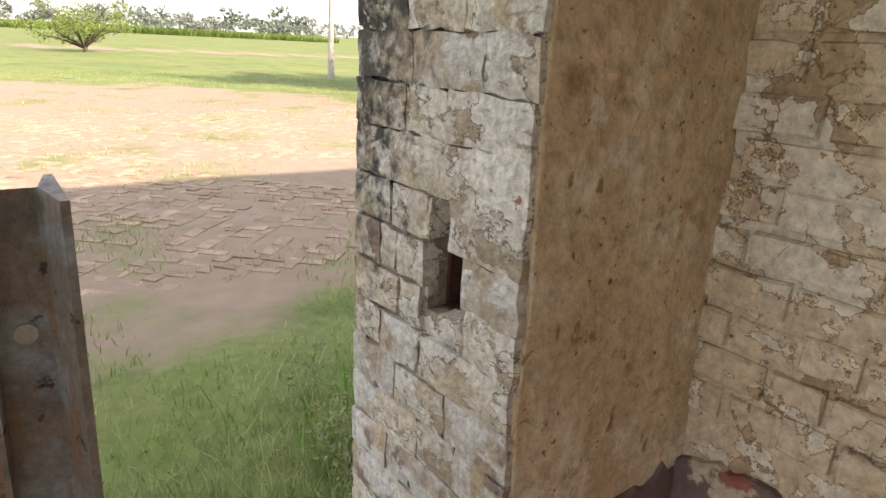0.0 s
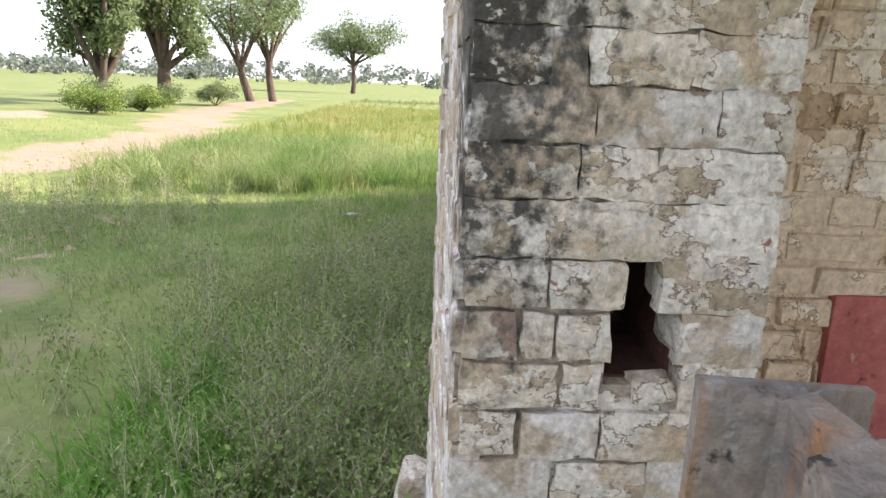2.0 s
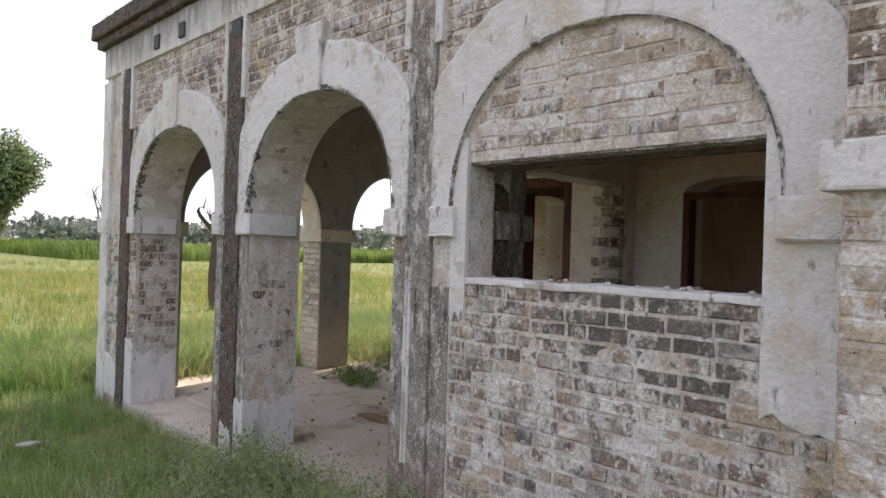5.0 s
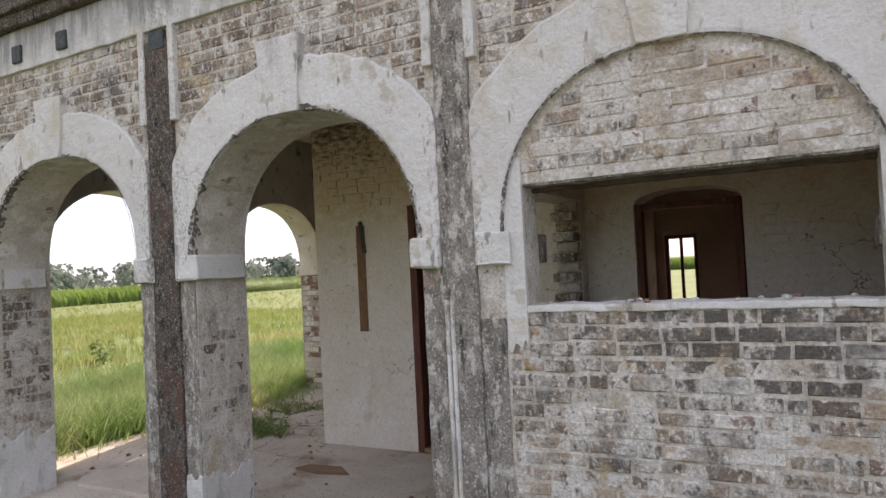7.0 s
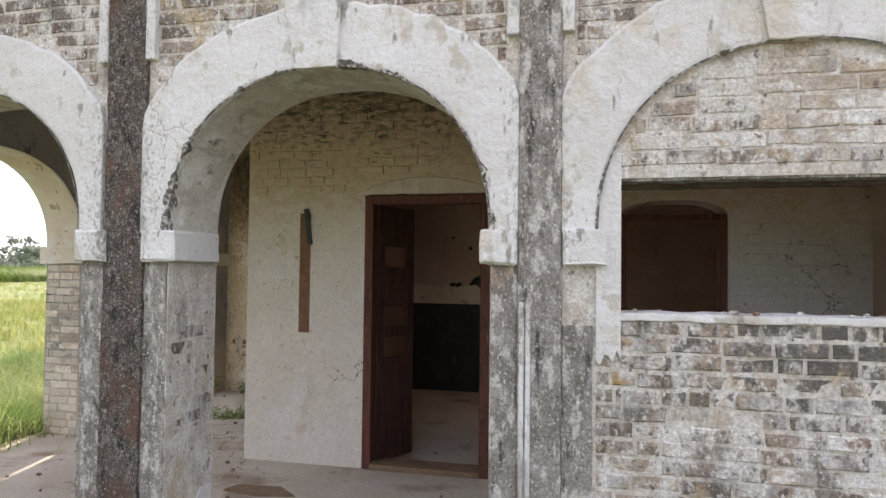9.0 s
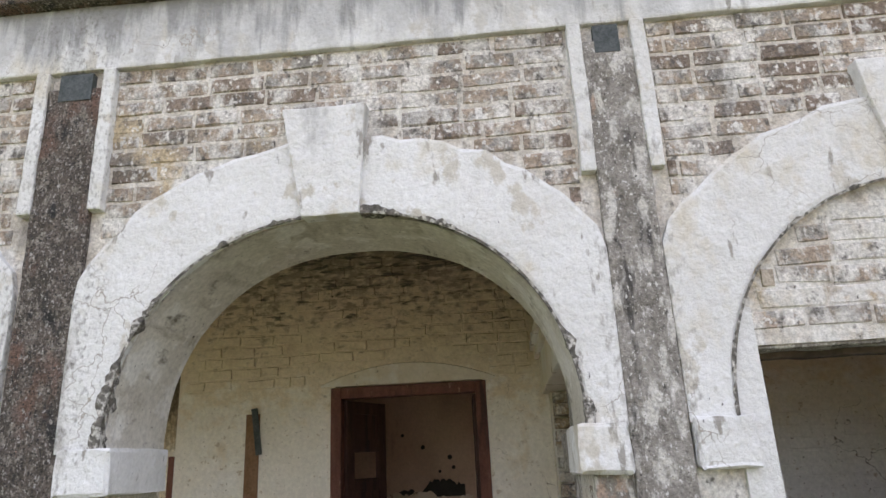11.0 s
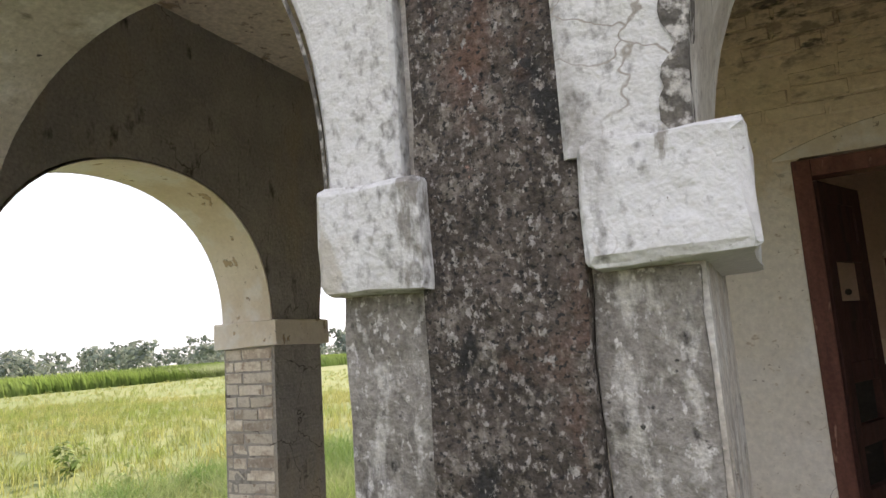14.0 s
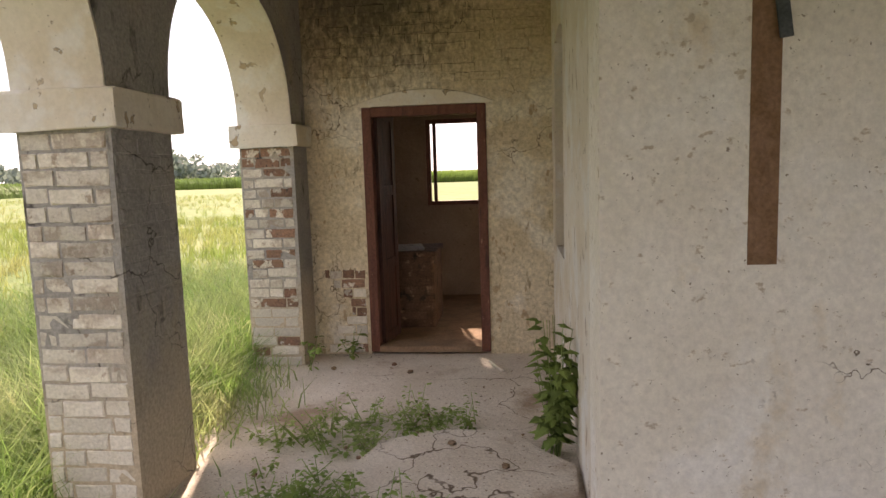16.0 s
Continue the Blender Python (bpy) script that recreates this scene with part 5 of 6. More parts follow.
weeds("corner_weeds", [(x, y) for x, y in zip(rg.normal(4.3, 0.5, 46), FRONT + 0.2 + np.abs(rg.normal(0.25, 0.3, 46)))], 0.5, 26, "dense dark green weed clump by the pilaster", leafy=90, stems=18)
weeds("end_weeds", [(x, y) for x, y in zip(rg.uniform(9.1, 9.7, 40), rg.uniform(-4.3, -2.5, 40))], 0.38, 27, "bright green weeds at the foot of the end arches", leafy=80, flowers=False, stems=14)
blades("green_tussocks", np.concatenate([scatter(5000, 9.12, 10.6, -2.2, 0.3, 31, None, 14), scatter(4000, 9.12, 10.2, -5.0, -2.4, 32, None, 14)]), 0.55, 0.011, M_GRASS, "long green grass tussocks beyond the end arches", 0.9, 33)
weeds("lawn_weeds", [(x, y) for x, y in zip(rg.uniform(3.0, 8.0, 70), rg.uniform(1.6, 5.5, 70))], 0.30, 23, "scattered weeds in the lawn", leafy=30, flowers=False)
weeds("track_weeds", [(x, y) for x, y in zip(rg.uniform(5.5, 12.0, 170), rg.uniform(3.4, 6.6, 170))], 0.48, 24, "rough grey-green weeds beside the track", leafy=36, flowers=False)
weeds("arch_weeds", [(x, y) for x, y in zip(rg.uniform(5.0, 6.6, 30), FRONT + 0.12 + np.abs(rg.normal(0, 0.2, 30)))], 0.32, 25, "dark weeds at the foot of the arch pier", leafy=50, flowers=False)


def crown_leaves(rng, centres, radius, count, size):
    n = len(centres) * count
    c = np.repeat(np.array(centres), count, 0)
    off = rng.normal(0, 1, (n, 3))
    off /= np.linalg.norm(off, axis=1)[:, None]
    p = c + off * (radius * rng.uniform(0.15, 1.0, n) ** 0.6)[:, None] * np.array([1, 1, 0.7])
    d = rng.normal(0, 1, (n, 3))
    d /= np.linalg.norm(d, axis=1)[:, None]
    e = np.cross(d, rng.normal(0, 1, (n, 3)))
    e /= np.linalg.norm(e, axis=1)[:, None] + 1e-9
    L = size * rng.uniform(0.6, 1.3, n)[:, None]
    v = np.stack([p - d * L * 0.5, p + e * L * 0.28, p + d * L * 0.5, p - e * L * 0.28], 1)
    return v.reshape(-1, 3), (np.arange(n)[:, None] * 4 + np.arange(4)[None]).tolist()


def limb(verts, faces, a, b, ra, rb, seg=7, bend=None, steps=5):
    """A tapered round limb from a to b."""
    a, b = Vector(a), Vector(b)
    bend = Vector(bend or (0, 0, 0))
    rings = []
    for i in range(steps + 1):
        t = i / steps
        c = a.lerp(b, t) + bend * math.sin(math.pi * t)
        w = (b - a).normalized()
        s = w.orthogonal().normalized()
        q = w.cross(s)
        r = ra + (rb - ra) * t
        k = len(verts)
        for j in range(seg):
            an = 2 * math.pi * j / seg
            verts.append(tuple(c + (s * math.cos(an) + q * math.sin(an)) * r * (1 + 0.1 * math.sin(3 * an + i))))
        rings.append(k)
    for r0, r1 in zip(rings, rings[1:]):
        for j in range(seg):
            faces.append((r0 + j, r0 + (j + 1) % seg, r1 + (j + 1) % seg, r1 + j))
    return b


def tree(x, y, height, spread, seed, label, mat=None, trunk=0.3, bole=0.3, twigs=5, leaf=0.16, count=120, clump=0.75, lean=(0, 0), flat=1.0, low=0.3, bare=False, name="tree"):
    """A tapered trunk, two orders of limbs and a crown of leaf clumps with gaps."""
    rng, nr = random.Random(seed), np.random.default_rng(seed)
    z0 = float(height_at(np.array([x]), np.array([y]))[0]) if abs(x) < 60 and abs(y) < 60 else 0.0
    top = holder(name, x, y, z0 - 0.05)
    tv, tf, ends = [], [], []
    fork = Vector((lean[0] * bole * height, lean[1] * bole * height, bole * height))
    limb(tv, tf, (0, 0, 0), fork, trunk, trunk * 0.72, 9, (rng.uniform(-.1, .1), rng.uniform(-.1, .1), 0))
    for i in range(twigs):
        an = 2 * math.pi * (i + rng.uniform(-0.3, 0.3)) / twigs
        out, up = spread * rng.uniform(0.35, 0.8), (height * (1 - bole)) * rng.uniform(low, 0.85) * flat
        mid = fork + Vector((math.cos(an) * out, math.sin(an) * out, up))
        limb(tv, tf, fork - Vector((0, 0, 0.1)), mid, trunk * 0.5, trunk * 0.16, 6, (rng.uniform(-.3, .3), rng.uniform(-.3, .3), 0.2))
        ends.append(mid)
        for _ in range(4):
            base = fork.lerp(mid, rng.uniform(0.35, 0.95))
            tip = base + Vector((rng.uniform(-1, 1) * spread * 0.4, rng.uniform(-1, 1) * spread * 0.4, rng.uniform(0.05, 0.34) * height * (1 - bole)))
            limb(tv, tf, base, tip, trunk * 0.16, trunk * 0.05, 5)
            ends += [tip, base.lerp(tip, 0.6)]
    ends.append(fork + Vector((0, 0, height * (1 - bole) * 0.9)))
    raw("trunk", tv, tf, M_BARK, top, smooth=True)
    if not bare:
        v, f = crown_leaves(nr, [tuple(e) for e in ends], clump, count, leaf)
        raw("crown", v.tolist(), f, mat or M_LEAF, top)
    return tagged(top, label, "tree")


tree(12.6, 16.2, 6.5, 3.8, 31, "broad leafy roadside tree with a thick dark trunk", M_LEAF_LIGHT, 0.36, 0.18, 11, 0.17, 170, 0.85, low=0.15)
tree(15.0, 16.8, 6.0, 2.4, 32, "slender leaning tree with bright green leaves", M_LEAF_LIGHT, 0.16, 0.3, 5, 0.17, 120, 0.75, (0.3, -0.2))
tree(33.0, 16.0, 9.0, 2.4, 33, "upright dark green tree beside the track", M_LEAF, 0.36, 0.14, 10, 0.22, 170, 0.9, low=0.12)
tree(37.0, 14.5, 9.5, 2.8, 34, "pruned tree with a thick pale trunk", M_LEAF, 0.42, 0.2, 9, 0.24, 140, 0.95, low=0.12)
tree(47.0, 12.4, 9.0, 4.6, 35, "spreading thorn tree with a forked trunk", M_LEAF, 0.3, 0.24, 8, 0.17, 110, 1.2, (-0.3, 0.2))
tree(48.5, 11.2, 9.5, 4.4, 36, "dark-trunked acacia beside the track", M_LEAF, 0.28, 0.28, 8, 0.17, 110, 1.2, (0.1, 0.1))
tree(92.0, 9.6, 11.0, 7.0, 37, "flat-topped acacia at the field's edge", M_LEAF, 0.34, 0.34, 9, 0.26, 170, 1.5, (0.1, 0.0), 0.8)
tree(60.0, -8.0, 9.4, 2.6, 38, "tall dense tree standing alone in the field", M_LEAF, 0.34, 0.1, 10, 0.32, 230, 1.35, low=0.05)
tree(52.0, -13.0, 6.5, 2.2, 39, "bare dead tree in the field", None, 0.14, 0.35, 7, bare=True)
tree(18.0, -5.0, 3.9, 0.7, 40, "gnarled dead tree trunk in the field", None, 0.15, 0.55, 4, bare=True)
tree(7.2, 43.7, 3.2, 3.6, 42, "low thorny bush with a fallen limb", M_LEAF_LIGHT, 0.12, 0.1, 10, 0.12, 60, 0.55, low=0.1)

tree(-1.7, -45.0, 7.5, 3.6, 43, "bare-limbed tree with drooping branches in the field", M_LEAF, 0.2, 0.3, 7, 0.14, 40, 0.9)


def stump():
    top = holder("tree_stump", 12.6, 13.6, 0)
    v, f = [], []
    limb(v, f, (0, 0, -0.05), (0.05, 0.05, 0.55), 0.36, 0.24, 10, (0, 0, 0), 4)
    limb(v, f, (0.02, 0.02, 0.5), (0.08, 0.3, 0.75), 0.16, 0.05, 6)
    raw("bole", v, f, M_BARK, top, smooth=True)
    v, f = [], []
    limb(v, f, (0.3, -0.4, 0.08), (2.2, -1.0, 0.1), 0.07, 0.03, 6, (0, 0, 0.05))
    limb(v, f, (1.2, -0.7, 0.1), (1.9, -0.2, 0.4), 0.06, 0.02, 5)
    raw("fallen_limb", v, f, M_BARK, top, smooth=True)
    return tagged(top, "cut tree stump with a fallen limb beside it", "tree stump")


stump()
for k, (x, y, h_) in enumerate(((27, 13.5, 1.2), (29, 12.6, 1.0), (33, 13.2, 1.1), (24.5, 12.6, 0.9), (38, 12.2, 1.2), (14.5, 20.5, 1.8), (17.0, 21.0, 1.6))):
    tree(x, y, h_, 1.5, 80 + k, "low rough bush on the bank beside the track", M_LEAF_LIGHT if k % 2 else M_LEAF, 0.04, 0.1, 9, 0.09, 60, 0.35, low=0.2, name="bush")


def pole(x, y, h):
    top = holder("utility_pole", x, y, 0)
    v, f = [], []
    limb(v, f, (0, 0, -0.1), (0, 0, h), 0.13, 0.075, 8)
    raw("shaft", v, f, M_CONC, top, smooth=True)
    part("crossarm", boxes((-0.6, 0.6, -0.04, 0.04, h - 0.4, h - 0.3, 0.01)), M_CONC, top)
    for u in (-0.5, 0.5, 0.0):
        bm = bmesh.new()
        bmesh.ops.create_cone(bm, segments=8, radius1=0.04, radius2=0.025, depth=0.14, cap_ends=True)
        bmesh.ops.translate(bm, vec=(u, 0, h - 0.23 if u else h + 0.07), verts=bm.verts)
        part("insulator", bm, M_WHITE, top)
    return tagged(top, "slim concrete utility pole with a short crossarm", "utility pole")


pole(12.2, 23.6, 3.6)


def lattice_hut():
    """A small ruined brick kiosk with pierced lattice walls."""
    top = holder("ruined_kiosk", 11.9, 18.3, 0, -8)
    part("plinth", boxes((-0.75, 0.75, -0.75, 0.75, -0.05, 0.75, 0.03)), M_KIOSK, top)
    part("pillar", boxes((-0.75, -0.45, -0.75, -0.45, 0.75, 2.35, 0.03)), M_KIOSK, top)
    part("pillar", boxes((0.45, 0.75, -0.75, -0.45, 0.75, 2.3, 0.03)), M_KIOSK, top)
    part("pillar", boxes((-0.75, -0.45, 0.45, 0.75, 0.75, 2.4, 0.03)), M_KIOSK, top)
    # Dark core behind the lattice, coloured as the shade in its holes.
    part("core", boxes((-0.6, 0.6, 0.35, 0.55, 0.75, 2.2)), M_BRICK_DARK, top)
    for r in range(9):
        for c in range(5):
            if (r + c) % 2 == 0:
                part("brick", boxes((-0.45 + c * 0.18, -0.29 + c * 0.18, -0.66, -0.56, 0.78 + r * 0.16, 0.90 + r * 0.16, 0.01)), M_KIOSK, top)
                part("brick", boxes((-0.66, -0.56, -0.45 + c * 0.18, -0.29 + c * 0.18, 0.78 + r * 0.16, 0.90 + r * 0.16, 0.01)), M_KIOSK, top)
    return tagged(top, "small ruined brick kiosk with lattice walls", "kiosk")


lattice_hut()


def motorbike():
    """A parked motorbike under the tree: wheels, frame, tank, seat and handlebar."""
    top = holder("motorbike", 12.9, 15.8, float(height_at(np.array([12.9]), np.array([15.8]))[0]), 25)
    for x in (-0.62, 0.62):
        bm = bmesh.new()
        for i in range(20):
            for k in range(6):
                a, b = 2 * math.pi * i / 20, 2 * math.pi * k / 6
                r = 0.26 + 0.045 * math.cos(b)
                bm.verts.new((x + r * math.cos(a), 0.045 * math.sin(b), 0.305 + r * math.sin(a)))
        bm.verts.ensure_lookup_table()
        for i in range(20):
            for k in range(6):
                bm.faces.new([bm.verts[q] for q in (i * 6 + k, (i + 1) % 20 * 6 + k, (i + 1) % 20 * 6 + (k + 1) % 6, i * 6 + (k + 1) % 6)])
        part("tyre", bm, M_SLATE, top, "black tyre")
    part("engine", boxes((-0.2, 0.22, -0.12, 0.12, 0.25, 0.55, 0.04)), M_IRON, top, "grey engine block")
    part("fuel_tank", boxes((0.0, 0.42, -0.13, 0.13, 0.66, 0.86, 0.07)), M_SLATE, top, "black fuel tank")
    part("seat", boxes((-0.62, 0.02, -0.12, 0.12, 0.66, 0.76, 0.04)), M_SLATE, top, "black seat")
    bm = bmesh.new()
    box(bm, -0.02, 0.02, -0.07, -0.05, 0, 0.78, 0.005)
    box(bm, -0.02, 0.02, 0.05, 0.07, 0, 0.78, 0.005)
    bmesh.ops.transform(bm, matrix=pose(0.62, 0, 0.28, 0, -20, 0), verts=bm.verts)
    part("front_fork", bm, M_IRON, top, "grey steel fork")
    part("handlebar", boxes((0.33, 0.37, -0.36, 0.36, 1.0, 1.03, 0.01)), M_IRON, top, "steel handlebar")
    part("headlight", boxes((0.40, 0.54, -0.09, 0.09, 0.80, 0.98, 0.05)), M_IRON, top, "round headlight")
    return tagged(top, "dark motorbike parked under the tree", "motorbike")


motorbike()


# ---- distance ----
def treeline():
    rng = np.random.default_rng(50)
    vs, fs, k = [], [], 0
    cs = []
    for i in range(420):
        an = rng.uniform(-1.25, 1.75)
        d = rng.uniform(230, 420)
        h = rng.uniform(4, 10) * (1.4 if rng.random() < 0.15 else 1)
        cx, cy = d * np.cos(an), d * np.sin(an)
        for _ in range(5):
            cs.append((cx + rng.normal(0, 4), cy + rng.normal(0, 4), rng.uniform(0.2, 0.85) * h))
    for i in range(60):
        an, d, h = rng.uniform(-1.1, -0.1), rng.uniform(150, 220), rng.uniform(5, 8)
        for _ in range(6):
            cs.append((d * np.cos(an) + rng.normal(0, 2), d * np.sin(an) + rng.normal(0, 2), rng.uniform(0.25, 0.9) * h))
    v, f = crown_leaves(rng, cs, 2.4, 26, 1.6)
    return tagged(raw("far_trees", v.tolist(), f, M_LEAF_FAR), "line of distant trees on the horizon, haze in their leaf colour", "trees", kind="stuff")


treeline()


def crop_field(name, x0, x1, y0, y1, n, seed, label):
    rng = np.random.default_rng(seed)
    xy = np.stack([rng.uniform(x0, x1, n), rng.uniform(y0, y1, n)], -1)
    return blades(name, xy, 1.5, 0.22, M_CROP, label, 0.5, seed, 0.0, "crop")


crop_field("fodder_crop", 62, 100, -130, -14, 60000, 61, "tall green fodder crop across the field")
crop_field("rear_crop", -30, 60, -120, -90, 40000, 62, "green crop field behind the building")
crop_field("mustard_crop", -60, 80, 150, 165, 16000, 63, "strip of green crop beyond the yard")

# ---- veranda floor clutter and plants ----
def leaf_sprig(name, x, y, z, height, count, size, seed, label, spread=0.12, mat=None, category="plant"):
    """A leafy plant: thin stems with broad pointed leaves, each folded along its rib."""
    rng = random.Random(seed)
    top = holder(name, x, y, z)
    sv, sf, lv, lf = [], [], [], []
    for k in range(max(2, count // 9)):
        a, h = rng.uniform(0, 6.283), height * rng.uniform(0.5, 1.0)
        tip = Vector((math.cos(a) * spread * rng.uniform(0.3, 1), math.sin(a) * spread * rng.uniform(0.3, 1), h))
        limb(sv, sf, (rng.uniform(-.03, .03), rng.uniform(-.03, .03), -0.01), tip, 0.004, 0.002, 4, (0, 0, 0), 3)
        for q in range(9):
            p = tip * rng.uniform(0.15, 1.0)
            b = rng.uniform(0, 6.283)
            d = Vector((math.cos(b), math.sin(b), rng.uniform(-0.5, 0.35))).normalized()
            e = d.cross(Vector((0, 0, 1))).normalized()
            L = size * rng.uniform(0.5, 1.2)
            p = p + d * 0.02
            i = len(lv)
            dip = Vector((0, 0, -L * 0.25))
            lv += [tuple(v) for v in (p, p + d * L * 0.35 + e * L * 0.36, p + d * L + dip, p + d * L * 0.35 - e * L * 0.36, p + d * L * 0.45 + Vector((0, 0, L * 0.08)))]
            lf += [(i, i + 4, i + 1), (i + 1, i + 4, i + 2), (i + 2, i + 4, i + 3), (i + 3, i + 4, i)]
    raw("stem", sv, sf, M_WEED, top)["kind"] = "stuff"
    raw("leaf", lv, lf, mat or M_LEAF_LIGHT, top)["kind"] = "stuff"
    return tagged(top, label, category)


leaf_sprig("creeper", 6.77, -2.66, FLOOR, 0.78, 230, 0.10, 71, "broad-leaved green creeper climbing the cream wall", 0.12)
leaf_sprig("milkweed_shrub", 16.6, -6.2, 0, 0.75, 54, 0.2, 72, "large-leaved milkweed shrub in the field", 0.35)
leaf_sprig("milkweed_shrub", 14.6, -5.6, 0, 0.5, 27, 0.14, 73, "young milkweed shrub in the tall grass", 0.25)
leaf_sprig("pier_plant", 8.55, -4.15, FLOOR, 0.3, 27, 0.06, 74, "small weed at the foot of the end pier", 0.12)
leaf_sprig("pier_plant", 8.32, -4.5, FLOOR, 0.25, 36, 0.06, 75, "small weed beside the door", 0.14)
rs = random.Random(76)
for k in range(115):
    cx, cy = rs.choice(((8.2, -2.75), (7.95, -3.0), (7.55, -3.06), (7.28, -2.96), (8.0, -2.25), (8.1, -1.92), (7.95, -1.95), (7.72, -1.8), (7.45, -1.78), (7.6, -1.7), (7.9, -2.6)))
    x, y = cx + rs.gauss(0, 0.11), cy + rs.gauss(0, 0.10)
    leaf_sprig("crack_weed", x, y, FLOOR, rs.uniform(0.06, 0.22), 18, rs.uniform(0.025, 0.05), 100 + k, "low weed growing out of a crack in the floor", rs.uniform(0.08, 0.2), rs.choice((M_LEAF_LIGHT, M_WEED)), "weed")["group"] = "weeds in the floor crack"
bright = np.random.default_rng(77)
blades("threshold_grass", np.concatenate([np.stack([bright.normal(9.0, 0.2, 1600), bright.normal(-3.2, 0.45, 1600)], -1), np.stack([bright.normal(9.25, 0.2, 1600), bright.uniform(-4.3, 0.2, 1600)], -1)]), 0.30, 0.012, M_GRASS, "bright fresh grass crowding the end arches", 0.8, 78, 0.05)


def shard(name, pts, z0, z1, mat, label, category):
    bm = bmesh.new()
    lo, hi = [bm.verts.new((x, y, z0)) for x, y in pts], [bm.verts.new((x, y, z1)) for x, y in pts]
    bm.faces.new(hi)
    for i in range(len(pts)):
        bm.faces.new((lo[i], lo[(i + 1) % len(pts)], hi[(i + 1) % len(pts)], hi[i]))
    bmesh.ops.recalc_face_normals(bm, faces=bm.faces)
    bmesh.ops.bevel(bm, geom=[e for e in bm.edges], offset=0.006, segments=2, affect="EDGES")
    return tagged(part(name, bm, mat), label, category)


shard("broken_floor_slab", [(6.70, -1.95), (6.67, -2.4), (6.85, -2.62), (7.0, -2.84), (7.36, -2.87), (7.70, -2.69), (7.79, -2.38), (7.70, -2.1), (7.5, -1.95), (7.3, -1.88), (7.0, -1.9)], FLOOR - 0.01, FLOOR + 0.055, M_FLOOR, "broken pale concrete slab on the veranda floor", "slab")
shard("floor_slab_edge", [(5.9, 0.2), (7.9, 0.2), (8.3, -0.2), (7.8, -0.45), (6.6, -0.35), (6.0, -0.1)], FLOOR - 0.01, FLOOR + 0.03, M_FLOOR, "cracked concrete slab lying under the arch", "slab")
shard("dirt_patch", [(5.75, -0.85), (6.05, -0.78), (6.35, -0.84), (6.3, -0.98), (5.95, -1.02)], FLOOR - 0.01, FLOOR + 0.012, M_DIRT, "dark burnt earth patch on the floor", "dirt patch")
for k in range(120):
    x, y = rs.uniform(4.2, 8.55), rs.choice((rs.uniform(-4.5, -2.2), rs.uniform(-1.55, 0.1)))
    if x < 6.75 and y < -1.6:
        continue
    bm = bmesh.new()
    bmesh.ops.create_icosphere(bm, subdivisions=1, radius=1)
    r = rs.choice((0.006, 0.009, 0.014, 0.022))
    for v in bm.verts:
        v.co = Vector((v.co.x * r * rs.uniform(0.7, 1.5), v.co.y * r * rs.uniform(0.7, 1.3), v.co.z * r * 0.7 * rs.uniform(0.7, 1.2)))
    ob = part("rubble_stone", bm, rs.choice((M_DIRT, M_BRICK_RED, M_FLOOR)))
    ob.matrix_world = pose(x, y, FLOOR + r * 0.5 + (0.055 if 6.67 < x < 7.79 and -2.87 < y < -1.88 else 0.03 if -0.45 < y else 0), 0, 0, rs.uniform(0, 360))
    tagged(ob, "small piece of rubble on the veranda floor", "rubble", "rubble on the floor")
stick = part("pale_stick", boxes((-0.012, 0.012, -0.16, 0.16, 0, 0.02, 0.004)), M_CREAM)
stick.matrix_world = pose(7.12, -4.25, FLOOR + 0.002, 0, 0, 20)
tagged(stick, "pale wooden stick lying before the door", "stick")
for k in range(16):
    bm = bmesh.new()
    bmesh.ops.create_icosphere(bm, subdivisions=1, radius=1)
    r = rs.uniform(0.007, 0.022)
    for v in bm.verts:
        v.co = Vector((v.co.x * r * rs.uniform(0.8, 1.6), v.co.y * r, v.co.z * r * 0.6))
    ob = part("sill_rubble", bm, rs.choice((M_JOINT, M_BRICK_RED, M_WHITE)))
    ob.matrix_world = pose(rs.uniform(1.95, 3.4), FRONT - rs.uniform(0.02, 0.19), 1.662 + r * 0.4, 0, 0, rs.uniform(0, 360))
    tagged(ob, "loose mortar lump on the window sill", "rubble", "rubble on the sill")
litter = part("paper_litter", boxes((-0.09, 0.09, -0.05, 0.05, 0.0, 0.025, 0.01)), M_CONC)
litter.matrix_world = pose(7.24, 1.82, 0.10, 0, 8, 25)
tagged(litter, "pale scrap of litter lying in the grass", "litter")

roof_tuft = np.random.default_rng(90)
blades("roof_grass", np.stack([roof_tuft.normal(8.75, 0.18, 260), roof_tuft.normal(0.6, 0.06, 260)], -1), 0.22, 0.008, M_GRASS_DRY, "dry grass growing on the cornice", 0.8, 91, 4.2)


